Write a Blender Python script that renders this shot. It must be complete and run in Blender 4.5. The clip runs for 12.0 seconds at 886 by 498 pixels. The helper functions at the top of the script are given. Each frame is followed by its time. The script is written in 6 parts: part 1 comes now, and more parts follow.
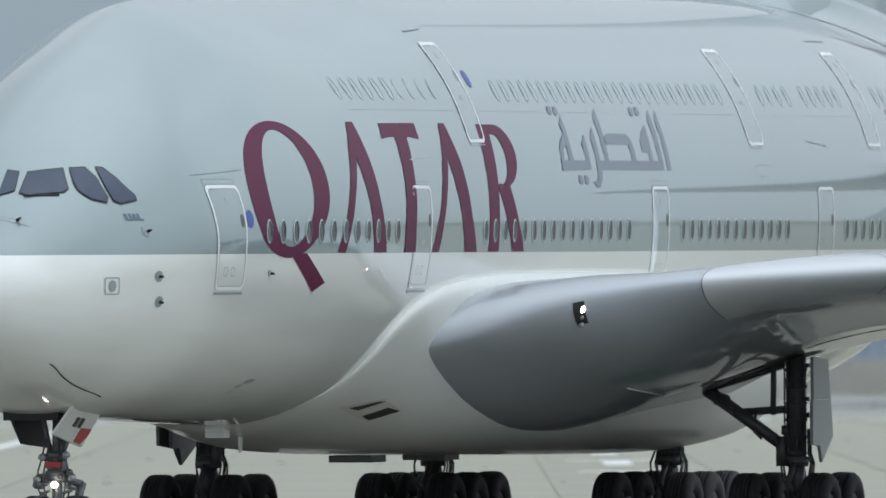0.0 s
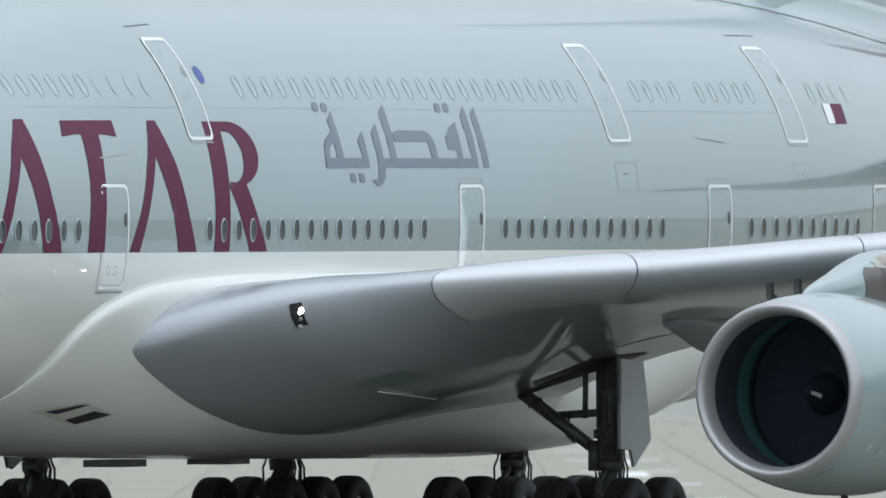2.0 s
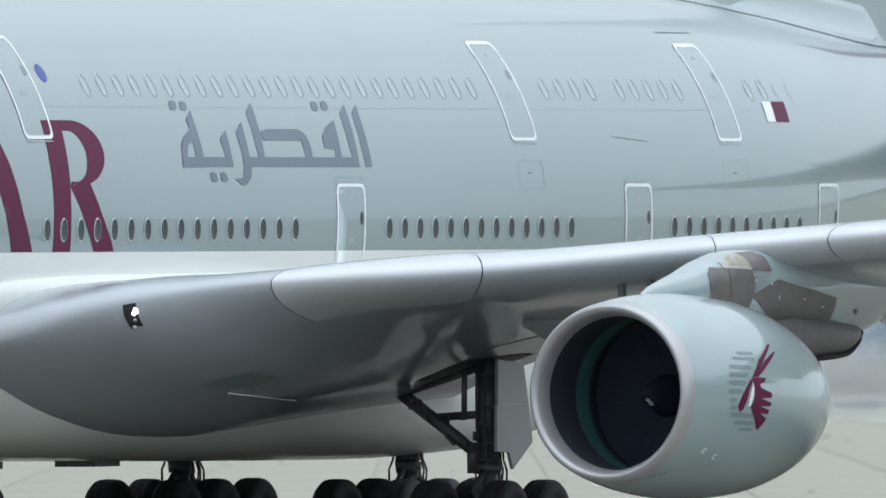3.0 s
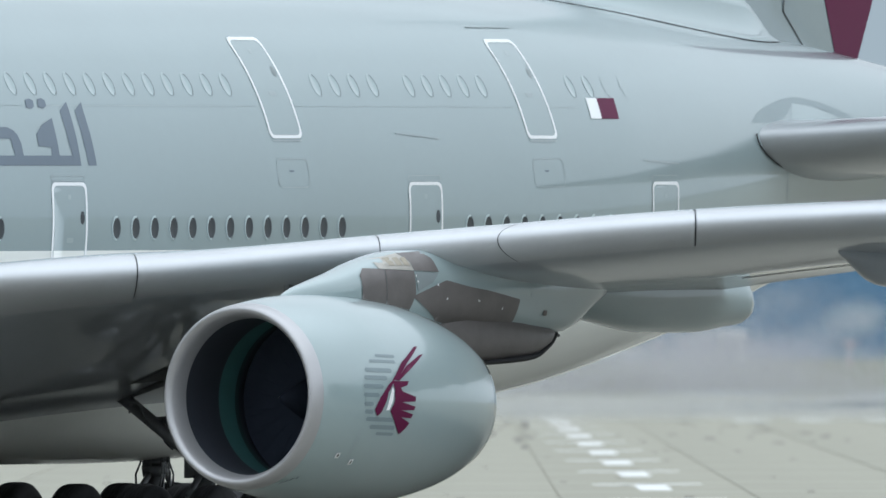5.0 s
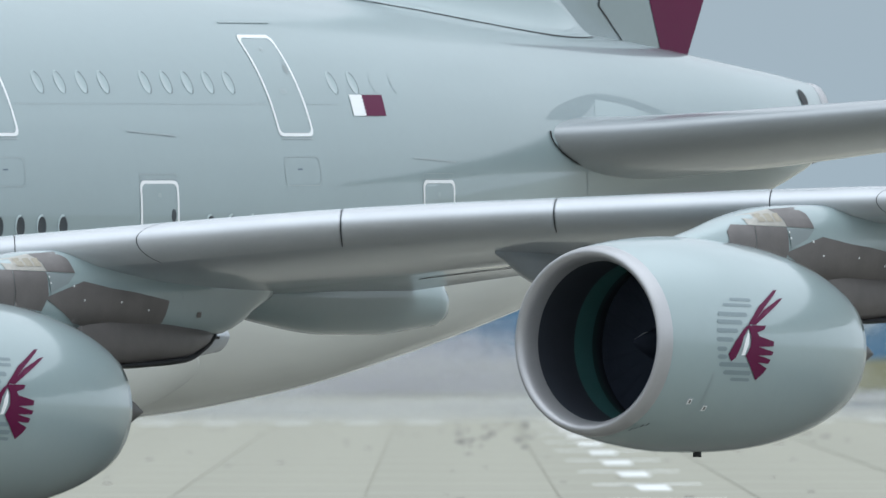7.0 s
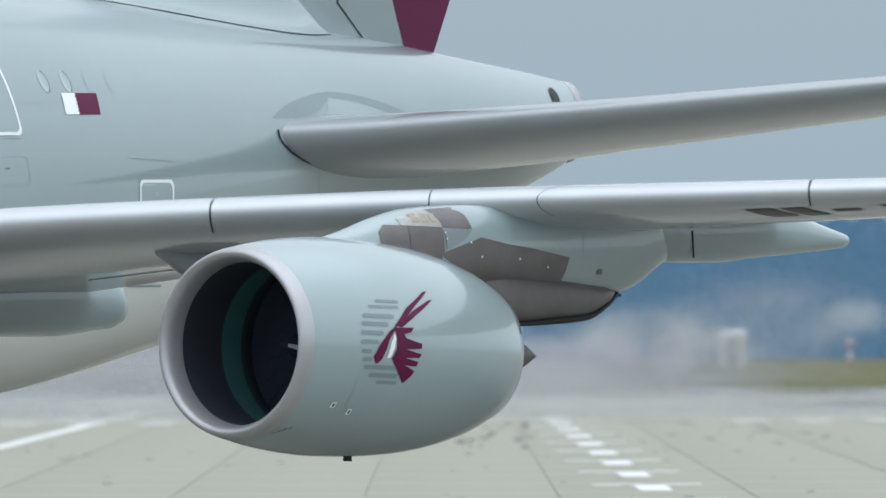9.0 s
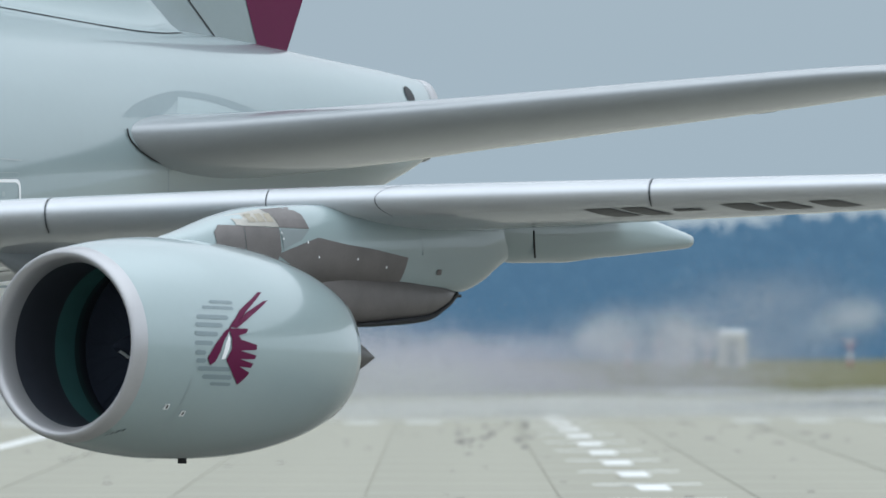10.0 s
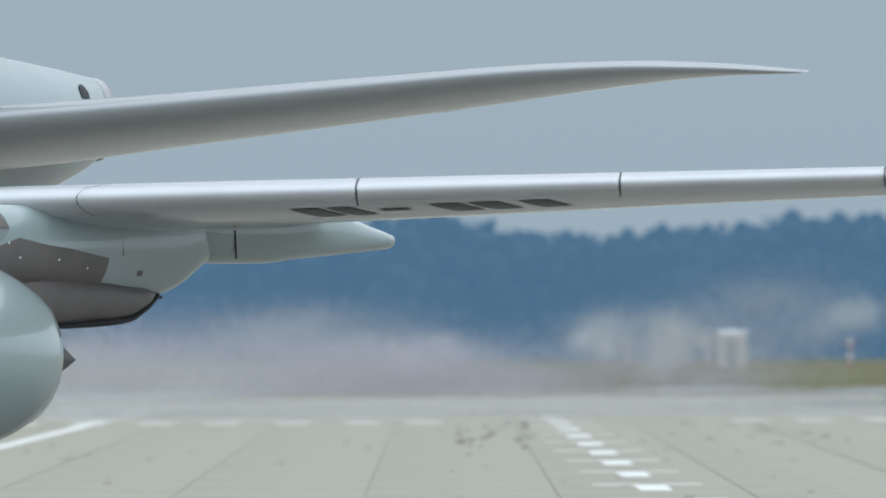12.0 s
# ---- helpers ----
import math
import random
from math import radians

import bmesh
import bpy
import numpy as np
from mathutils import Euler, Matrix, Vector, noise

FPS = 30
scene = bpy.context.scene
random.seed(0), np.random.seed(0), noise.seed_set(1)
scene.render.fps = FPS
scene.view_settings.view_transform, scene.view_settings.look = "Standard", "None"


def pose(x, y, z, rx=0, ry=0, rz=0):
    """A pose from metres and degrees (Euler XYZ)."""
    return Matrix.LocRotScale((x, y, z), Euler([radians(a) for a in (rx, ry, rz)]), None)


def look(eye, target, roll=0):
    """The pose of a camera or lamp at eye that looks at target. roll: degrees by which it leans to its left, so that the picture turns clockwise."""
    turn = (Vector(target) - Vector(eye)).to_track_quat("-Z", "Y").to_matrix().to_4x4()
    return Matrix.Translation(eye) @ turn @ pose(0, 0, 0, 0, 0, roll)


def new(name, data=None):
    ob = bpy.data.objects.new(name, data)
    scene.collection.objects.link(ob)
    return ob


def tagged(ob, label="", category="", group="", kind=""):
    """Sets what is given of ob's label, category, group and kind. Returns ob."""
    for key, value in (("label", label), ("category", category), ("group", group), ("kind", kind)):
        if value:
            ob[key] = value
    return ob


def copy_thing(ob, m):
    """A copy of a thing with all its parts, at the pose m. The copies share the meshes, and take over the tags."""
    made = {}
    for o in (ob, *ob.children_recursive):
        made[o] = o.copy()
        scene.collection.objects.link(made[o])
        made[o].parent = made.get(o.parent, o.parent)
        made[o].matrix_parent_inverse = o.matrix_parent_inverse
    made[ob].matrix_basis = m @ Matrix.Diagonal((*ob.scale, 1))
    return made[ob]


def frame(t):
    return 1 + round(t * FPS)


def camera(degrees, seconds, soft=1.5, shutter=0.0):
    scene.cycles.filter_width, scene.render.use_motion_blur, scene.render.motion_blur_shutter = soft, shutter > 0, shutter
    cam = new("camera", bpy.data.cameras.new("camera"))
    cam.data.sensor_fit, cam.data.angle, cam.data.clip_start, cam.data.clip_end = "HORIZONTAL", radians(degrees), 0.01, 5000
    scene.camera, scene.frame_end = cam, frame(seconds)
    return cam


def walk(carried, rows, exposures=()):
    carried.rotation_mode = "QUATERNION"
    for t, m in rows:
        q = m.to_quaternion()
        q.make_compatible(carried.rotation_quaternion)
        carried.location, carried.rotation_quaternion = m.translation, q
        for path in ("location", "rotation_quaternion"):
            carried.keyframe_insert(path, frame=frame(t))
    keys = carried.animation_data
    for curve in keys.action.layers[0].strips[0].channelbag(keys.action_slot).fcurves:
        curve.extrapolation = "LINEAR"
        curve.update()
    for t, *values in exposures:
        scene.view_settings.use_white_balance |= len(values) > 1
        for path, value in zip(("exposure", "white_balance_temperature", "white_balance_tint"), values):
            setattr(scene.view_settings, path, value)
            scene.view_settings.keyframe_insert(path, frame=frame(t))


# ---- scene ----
# World: the camera stands at the origin and looks along +Y over a taxiway.
# The airliner's own space: x aft from the nose, -y to port, z up.
cam = camera(2.2517, 12.0, soft=1.5)
EYE = pose(0, 0, 4.39, 90.1596, 0, 0) @ pose(0, 0, 0, 0, 0, -0.2936)
walk(cam, [(0.0, EYE), (12.0, EYE)], [(0.0, -0.14, 6000, 10), (1.0, -0.11, 6000, 10), (2.2, 0.08, 6000, 10), (3.0, 0.16, 6000, 10), (5.0, 0.14, 6000, 10), (9.0, 0.15, 6000, 10), (10.5, 0.17, 6000, 10), (12.0, 0.05, 6000, 10)])
cam.data.dof.use_dof = True
cam.data.dof.focus_distance = 385
cam.data.dof.aperture_fstop = 4.0

# ---------------------------------------------------------------- light
world = bpy.data.worlds.new("sky")
scene.world = world
world.use_nodes = True
wn = world.node_tree
sky = wn.nodes.new("ShaderNodeTexSky")
sky.sky_type = "NISHITA"
sky.sun_disc = False
sky.sun_elevation = radians(60)
sky.sun_rotation = radians(114)
sky.air_density = 1.0
sky.dust_density = 1.5
sky.ozone_density = 1.0
# an overcast layer over the clear sky: grey at the horizon, brighter overhead
back = wn.nodes["Background"]
back.inputs["Strength"].default_value = 0.10
tcw = wn.nodes.new("ShaderNodeTexCoord")
sepw = wn.nodes.new("ShaderNodeSeparateXYZ")
wn.links.new(tcw.outputs["Generated"], sepw.inputs[0])
veil = wn.nodes.new("ShaderNodeValToRGB")
veil.color_ramp.elements[0].position = 0.0
veil.color_ramp.elements[0].color = (3.6, 4.42, 4.88, 1)
veil.color_ramp.elements[1].position = 0.95
veil.color_ramp.elements[1].color = (12.5, 13.4, 13.5, 1)
mid = veil.color_ramp.elements.new(0.17)
mid.color = (4.5, 4.95, 5.0, 1)
upper = veil.color_ramp.elements.new(0.6)
upper.color = (5.9, 6.4, 6.45, 1)
wn.links.new(sepw.outputs["Z"], veil.inputs[0])
cover = wn.nodes.new("ShaderNodeMix")
cover.data_type = "RGBA"
cover.inputs["Factor"].default_value = 0.85
# soft cloud structure in the overcast
stretch = wn.nodes.new("ShaderNodeMapping")
stretch.inputs["Scale"].default_value = (1.2, 1.2, 3.5)
wn.links.new(tcw.outputs["Generated"], stretch.inputs[0])
cloud = wn.nodes.new("ShaderNodeTexNoise")
cloud.inputs["Scale"].default_value = 2.6
cloud.inputs["Detail"].default_value = 5
wn.links.new(stretch.outputs[0], cloud.inputs["Vector"])
swing = wn.nodes.new("ShaderNodeMapRange")
swing.interpolation_type = "SMOOTHSTEP"
swing.inputs[1].default_value, swing.inputs[2].default_value = 0.45, 0.57
swing.inputs[3].default_value, swing.inputs[4].default_value = 0.92, 1.08
wn.links.new(cloud.outputs["Fac"], swing.inputs[0])
high = wn.nodes.new("ShaderNodeMapRange")
high.inputs[1].default_value, high.inputs[2].default_value = 0.05, 0.3
wn.links.new(sepw.outputs["Z"], high.inputs[0])
fade = wn.nodes.new("ShaderNodeMix")
fade.inputs[2].default_value = 1.0
wn.links.new(high.outputs[0], fade.inputs[0])
wn.links.new(swing.outputs[0], fade.inputs[3])
puffed = wn.nodes.new("ShaderNodeVectorMath")
puffed.operation = "SCALE"
wn.links.new(veil.outputs[0], puffed.inputs[0])
# the overcast is brighter over one half of the sky
toward = wn.nodes.new("ShaderNodeVectorMath")
toward.operation = "DOT_PRODUCT"
toward.inputs[1].default_value = (0.68, -0.12, 0.72)
wn.links.new(tcw.outputs["Generated"], toward.inputs[0])
lobe = wn.nodes.new("ShaderNodeMapRange")
lobe.interpolation_type = "SMOOTHSTEP"
lobe.inputs[1].default_value, lobe.inputs[2].default_value = -0.5, 1.0
lobe.inputs[3].default_value, lobe.inputs[4].default_value = 0.5, 1.52
wn.links.new(toward.outputs["Value"], lobe.inputs[0])
both = wn.nodes.new("ShaderNodeMath")
both.operation = "MULTIPLY"
lift = wn.nodes.new("ShaderNodeMix")
lift.inputs[2].default_value = 1.0
wn.links.new(high.outputs[0], lift.inputs[0])
wn.links.new(lobe.outputs[0], lift.inputs[3])
wn.links.new(fade.outputs[0], both.inputs[0])
wn.links.new(lift.outputs[0], both.inputs[1])
wn.links.new(both.outputs[0], puffed.inputs["Scale"])
wn.links.new(sky.outputs[0], cover.inputs[6])
wn.links.new(puffed.outputs[0], cover.inputs[7])
wn.links.new(cover.outputs[2], back.inputs["Color"])

sun_data = bpy.data.lights.new("sun", "SUN")
sun_data.energy = 1.0
sun_data.angle = radians(176)
sun_data.color = (1.0, 0.98, 0.95)
sun = new("sun", sun_data)
sun.matrix_world = look((50, -22, 150), (0, 0, 0))

# ---------------------------------------------------------------- materials


def shade(name, color, rough=0.5, metal=0.0, vary=0.06, scale=1.5, bump=0.0, bump_scale=40.0, coat=0.0, spec=0.5):
    """A procedural surface: base colour with variation at two scales, and fine relief."""
    m = bpy.data.materials.new(name)
    m.use_nodes = True
    nt = m.node_tree
    b = nt.nodes["Principled BSDF"]
    b.inputs["Roughness"].default_value = rough
    b.inputs["Metallic"].default_value = metal
    b.inputs["Coat Weight"].default_value = coat
    b.inputs["Coat Roughness"].default_value = 0.04
    b.inputs["Coat IOR"].default_value = 1.6
    b.inputs["Specular IOR Level"].default_value = spec
    tc = nt.nodes.new("ShaderNodeTexCoord")
    n1 = nt.nodes.new("ShaderNodeTexNoise")
    n1.inputs["Scale"].default_value = scale
    n1.inputs["Detail"].default_value = 6
    n2 = nt.nodes.new("ShaderNodeTexNoise")
    n2.inputs["Scale"].default_value = scale * 14
    n2.inputs["Detail"].default_value = 3
    nt.links.new(tc.outputs["Object"], n1.inputs["Vector"])
    nt.links.new(tc.outputs["Object"], n2.inputs["Vector"])
    mix = nt.nodes.new("ShaderNodeMix")
    mix.data_type = "RGBA"
    mix.inputs["Factor"].default_value = 0.35
    r1 = ramp(nt, n1.outputs["Fac"], color, vary)
    r2 = ramp(nt, n2.outputs["Fac"], color, vary * 0.7)
    nt.links.new(r1, mix.inputs[6])
    nt.links.new(r2, mix.inputs[7])
    nt.links.new(mix.outputs[2], b.inputs["Base Color"])
    if bump:
        bn = nt.nodes.new("ShaderNodeTexNoise")
        bn.inputs["Scale"].default_value = bump_scale
        bn.inputs["Detail"].default_value = 4
        nt.links.new(tc.outputs["Object"], bn.inputs["Vector"])
        bp = nt.nodes.new("ShaderNodeBump")
        bp.inputs["Strength"].default_value = bump
        bp.inputs["Distance"].default_value = 0.01
        nt.links.new(bn.outputs["Fac"], bp.inputs["Height"])
        nt.links.new(bp.outputs["Normal"], b.inputs["Normal"])
    return m


def ramp(nt, fac, color, vary):
    r = nt.nodes.new("ShaderNodeValToRGB")
    r.color_ramp.elements[0].position, r.color_ramp.elements[1].position = 0.3, 0.7
    r.color_ramp.elements[0].color = (*[c * (1 - vary) for c in color], 1)
    r.color_ramp.elements[1].color = (*[min(1, c * (1 + vary)) for c in color], 1)
    nt.links.new(fac, r.inputs[0])
    return r.outputs[0]


GREY = (0.255, 0.321, 0.329)
WHITE = (0.82, 0.83, 0.79)
MAROON = (0.105, 0.005, 0.043)


def livery(name):
    """Aircraft paint: warm grey above a hard line, white below, with faint streaks along the hull."""
    m = shade(name, GREY, 0.28, 0, 0.03, 0.4, coat=1.0)
    nt = m.node_tree
    b = nt.nodes["Principled BSDF"]
    upper = b.inputs["Base Color"].links[0].from_socket
    tc = nt.nodes.new("ShaderNodeTexCoord")
    sep = nt.nodes.new("ShaderNodeSeparateXYZ")
    nt.links.new(tc.outputs["Object"], sep.inputs[0])
    line = nt.nodes.new("ShaderNodeMath")
    line.operation = "GREATER_THAN"
    line.inputs[1].default_value = 5.75
    nt.links.new(sep.outputs["Z"], line.inputs[0])
    mp = nt.nodes.new("ShaderNodeMapping")
    mp.inputs["Scale"].default_value = (0.25, 1, 2.2)
    nt.links.new(tc.outputs["Object"], mp.inputs[0])
    n = nt.nodes.new("ShaderNodeTexNoise")
    n.inputs["Scale"].default_value = 0.9
    n.inputs["Detail"].default_value = 8
    nt.links.new(mp.outputs[0], n.inputs["Vector"])
    lower = ramp(nt, n.outputs["Fac"], WHITE, 0.05)
    mix = nt.nodes.new("ShaderNodeMix")
    mix.data_type = "RGBA"
    nt.links.new(line.outputs[0], mix.inputs[0])
    nt.links.new(lower, mix.inputs[6])
    nt.links.new(upper, mix.inputs[7])
    nt.links.new(mix.outputs[2], b.inputs["Base Color"])
    return m


M_HULL = livery("hull_paint")
M_WHITE = shade("white_paint", WHITE, 0.32, 0, 0.04, 0.5, coat=0.5)
M_GREYP = shade("grey_paint", (0.3, 0.374, 0.381), 0.28, 0, 0.03, 0.5, coat=1.0)
M_WING = shade("wing_grey_paint", (0.36, 0.385, 0.42), 0.34, 0, 0.05, 0.8, coat=0.8)
M_TAILP = shade("tailplane_grey_paint", (0.33, 0.35, 0.365), 0.34, 0, 0.05, 0.8, coat=0.8)
M_SLAT = shade("slat_paint", (0.57, 0.585, 0.61), 0.26, 0.1, 0.05, 0.9, coat=0.6)
M_LIP = shade("bare_aluminium", (0.46, 0.455, 0.465), 0.36, 0.5, 0.06, 2.0)
M_TITAN = shade("heat_tinted_metal", (0.165, 0.15, 0.145), 0.42, 0.35, 0.15, 2.5)
M_CONE = shade("dark_exhaust_metal", (0.075, 0.068, 0.064), 0.45, 0.3, 0.2, 3)
M_RUB = shade("rub_strip_grey", (0.03, 0.055, 0.06), 0.6, 0, 0.1, 3)
M_INLET = shade("inlet_lining", (0.038, 0.043, 0.056), 0.55, 0.1, 0.1, 3)
M_TEAL = shade("acoustic_lining_teal", (0.06, 0.17, 0.165), 0.55, 0, 0.1, 3)
M_BLADE = shade("fan_blade_metal", (0.034, 0.041, 0.058), 1.0, 0.0, 0.1, 3, spec=0.02)
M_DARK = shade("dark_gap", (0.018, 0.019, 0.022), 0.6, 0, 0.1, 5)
M_RUBBER = shade("tyre_rubber", (0.05, 0.05, 0.054), 0.75, 0, 0.2, 8, 0.3, 60)
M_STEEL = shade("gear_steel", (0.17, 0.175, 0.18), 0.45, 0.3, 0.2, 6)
M_RIM = shade("wheel_rim_grey", (0.30, 0.31, 0.32), 0.45, 0.4, 0.15, 6)
M_GLASS = shade("cockpit_glass", (0.018, 0.026, 0.05), 0.07, 0, 0.25, 1.2, spec=0.7)
M_GLASS.node_tree.nodes["Principled BSDF"].inputs["Specular Tint"].default_value = (0.7, 0.82, 1.0, 1)
M_PANE = shade("cabin_window_pane", (0.04, 0.047, 0.055), 0.12, 0, 0.2, 3)
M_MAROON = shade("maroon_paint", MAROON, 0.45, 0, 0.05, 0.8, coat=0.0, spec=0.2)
M_BLUEGREY = shade("blue_grey_paint", (0.082, 0.118, 0.158), 0.32, 0, 0.05, 0.8, coat=0.5)
M_BAND = shade("grey_stripe_paint", (0.19, 0.245, 0.26), 0.35, 0, 0.05, 0.8, coat=0.4)
M_FIN = shade("fin_grey_paint", (0.23, 0.285, 0.295), 0.3, 0, 0.04, 0.5, coat=0.9)
M_APRON = shade("apron_shade_hatch_grey", (0.21, 0.268, 0.278), 0.35, 0, 0.06, 0.8, coat=0.4)
M_STRIPE = shade("pale_stripe_paint", (0.30, 0.35, 0.36), 0.32, 0, 0.05, 0.8, coat=0.5)
M_OUTLINE = shade("white_outline_paint", (0.85, 0.86, 0.86), 0.35, 0, 0.03, 2)
M_BLUE = shade("blue_paint", (0.05, 0.09, 0.35), 0.4, 0, 0.05, 2)
M_RED = shade("red_paint", (0.45, 0.06, 0.05), 0.4, 0, 0.05, 2)
M_BLACK = shade("black_paint", (0.02, 0.02, 0.022), 0.4, 0, 0.05, 2)

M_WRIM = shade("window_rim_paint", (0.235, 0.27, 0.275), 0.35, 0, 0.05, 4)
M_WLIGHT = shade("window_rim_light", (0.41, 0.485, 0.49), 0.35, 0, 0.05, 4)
M_RIM_SHADE = shade("window_rim_shade", (0.15, 0.18, 0.19), 0.5, 0, 0.08, 4)


def glow(name, color, strength):
    m = bpy.data.materials.new(name)
    m.use_nodes = True
    b = m.node_tree.nodes["Principled BSDF"]
    b.inputs["Base Color"].default_value = (*color, 1)
    b.inputs["Emission Color"].default_value = (*color, 1)
    b.inputs["Emission Strength"].default_value = strength
    return m


M_LAMP = glow("landing_lamp_glow", (1.0, 0.9, 0.72), 14)
M_TAXI = glow("taxi_lamp_glow", (1.0, 0.93, 0.8), 4)

# ---------------------------------------------------------------- helpers for meshes


def part(name, bm, material, parent, label="", smooth=True):
    me = bpy.data.meshes.new(name)
    bm.to_mesh(me)
    bm.free()
    if smooth:
        me.shade_smooth()
    for mm in material if isinstance(material, (list, tuple)) else [material]:
        me.materials.append(mm)
    ob = new(name, me)
    if parent:
        ob.parent = parent
    if label:
        ob["label"] = label
    return ob


def curve(table):
    """A smooth function through the rows (x, a, b, ...) of a table: one value for each column."""
    t = np.array(table, float)
    x, v = t[:, 0], t[:, 1:]
    d = np.diff(v, axis=0) / np.diff(x)[:, None]
    k = np.zeros_like(v)
    k[0], k[-1] = d[0], d[-1]
    for i in range(1, len(x) - 1):
        h0, h1 = x[i] - x[i - 1], x[i + 1] - x[i]
        same = d[i - 1] * d[i] > 0
        w = (3 * (h0 + h1)) / ((2 * h1 + h0) / np.where(same, d[i - 1], 1) + (h1 + 2 * h0) / np.where(same, d[i], 1))
        k[i] = np.where(same, w, 0)

    def at(q):
        q = min(max(q, x[0]), x[-1])
        i = int(min(max(np.searchsorted(x, q) - 1, 0), len(x) - 2))
        h = x[i + 1] - x[i]
        u = (q - x[i]) / h
        return (2 * u**3 - 3 * u**2 + 1) * v[i] + (u**3 - 2 * u**2 + u) * h * k[i] + (3 * u**2 - 2 * u**3) * v[i + 1] + (u**3 - u**2) * h * k[i + 1]

    return at


def loft(rings, closed=True, caps=True, bm=None):
    """Skin over rings of points, each ring with as many points as the next."""
    bm = bm or bmesh.new()
    vs = [[bm.verts.new(p) for p in r] for r in rings]
    n = len(vs[0])
    for a, b in zip(vs, vs[1:]):
        for i in range(n if closed else n - 1):
            j = (i + 1) % n
            bm.faces.new((a[i], a[j], b[j], b[i]))
    if caps and closed:
        bm.faces.new(vs[0][::-1])
        bm.faces.new(vs[-1])
    bmesh.ops.recalc_face_normals(bm, faces=bm.faces)
    return bm


def box(bm, x0, x1, y0, y1, z0, z1, m=None):
    v = [bm.verts.new((m or Matrix()) @ Vector(p)) for p in ((x0, y0, z0), (x1, y0, z0), (x1, y1, z0), (x0, y1, z0), (x0, y0, z1), (x1, y0, z1), (x1, y1, z1), (x0, y1, z1))]
    for f in ((3, 2, 1, 0), (4, 5, 6, 7), (0, 1, 5, 4), (1, 2, 6, 5), (2, 3, 7, 6), (3, 0, 4, 7)):
        bm.faces.new([v[i] for i in f])
    return bm


def tube(bm, a, b, r0, r1=None, n=14):
    """A round bar from a to b."""
    a, b = Vector(a), Vector(b)
    q = (b - a).to_track_quat("Z", "Y").to_matrix()
    r1 = r0 if r1 is None else r1
    rings = [[p + q @ Vector((r * math.cos(2 * math.pi * i / n), r * math.sin(2 * math.pi * i / n), 0)) for i in range(n)] for p, r in ((a, r0), (b, r1))]
    return loft(rings, bm=bm)


def hose(bm, pts, r=0.022):
    for a, b in zip(pts, pts[1:]):
        tube(bm, a, b, r, n=6)


def spin(bm, profile, axis_point, n=48, direction=(1, 0, 0)):
    """A body of revolution: profile rows (along, radius)."""
    q = Vector(direction).to_track_quat("X", "Z").to_matrix()
    rings = [[Vector(axis_point) + q @ Vector((x, r * math.cos(2 * math.pi * i / n), r * math.sin(2 * math.pi * i / n))) for i in range(n)] for x, r in profile]
    return loft(rings, caps=False, bm=bm)


# ---------------------------------------------------------------- ground and distance
M_CONCRETE = shade("worn_concrete", (0.315, 0.302, 0.247), 0.9, 0, 0.12, 0.05, 0.3, 3.0, spec=0.2)
M_SLAB = shade("taxiway_slab_concrete", (0.345, 0.333, 0.274), 0.9, 0, 0.16, 0.11, 0.3, 3.0, spec=0.2)
M_GRASS = shade("dry_grass", (0.135, 0.13, 0.067), 0.95, 0, 0.25, 0.03, spec=0.1)
M_MARK = shade("white_marking_paint", (0.76, 0.76, 0.74), 0.8, 0, 0.08, 0.4, spec=0.2)


def sheet(name, x0, x1, y0, y1, z, material, nx=1, ny=1):
    bm = bmesh.new()
    vs = [[bm.verts.new((x0 + (x1 - x0) * i / nx, y0 + (y1 - y0) * j / ny, z)) for i in range(nx + 1)] for j in range(ny + 1)]
    for j in range(ny):
        for i in range(nx):
            bm.faces.new((vs[j][i], vs[j][i + 1], vs[j + 1][i + 1], vs[j + 1][i]))
    return part(name, bm, material, None, smooth=False)


ground = tagged(sheet("ground", -2500, 2500, -600, 4900, -0.02, M_CONCRETE, 10, 10), "pale worn concrete airfield ground", "ground", kind="structure")
grass = tagged(sheet("grass", -900, 900, 1160, 2300, 0.012, M_GRASS), "dry yellow green airfield grass", "grass", kind="stuff")


# unseen near-side grass, added to darken what the lower hull reflects
tagged(sheet("grass", -900, 900, -600, 240, 0.012, M_GRASS), "unseen dry yellow green grass, added for darker hull reflections", "grass", kind="stuff")


def lump_template():
    bm = bmesh.new()
    bmesh.ops.create_icosphere(bm, subdivisions=1, radius=1.0)
    v = np.array([v.co[:] for v in bm.verts])
    f = np.array([[q.index for q in f.verts] for f in bm.faces])
    bm.free()
    return v, f


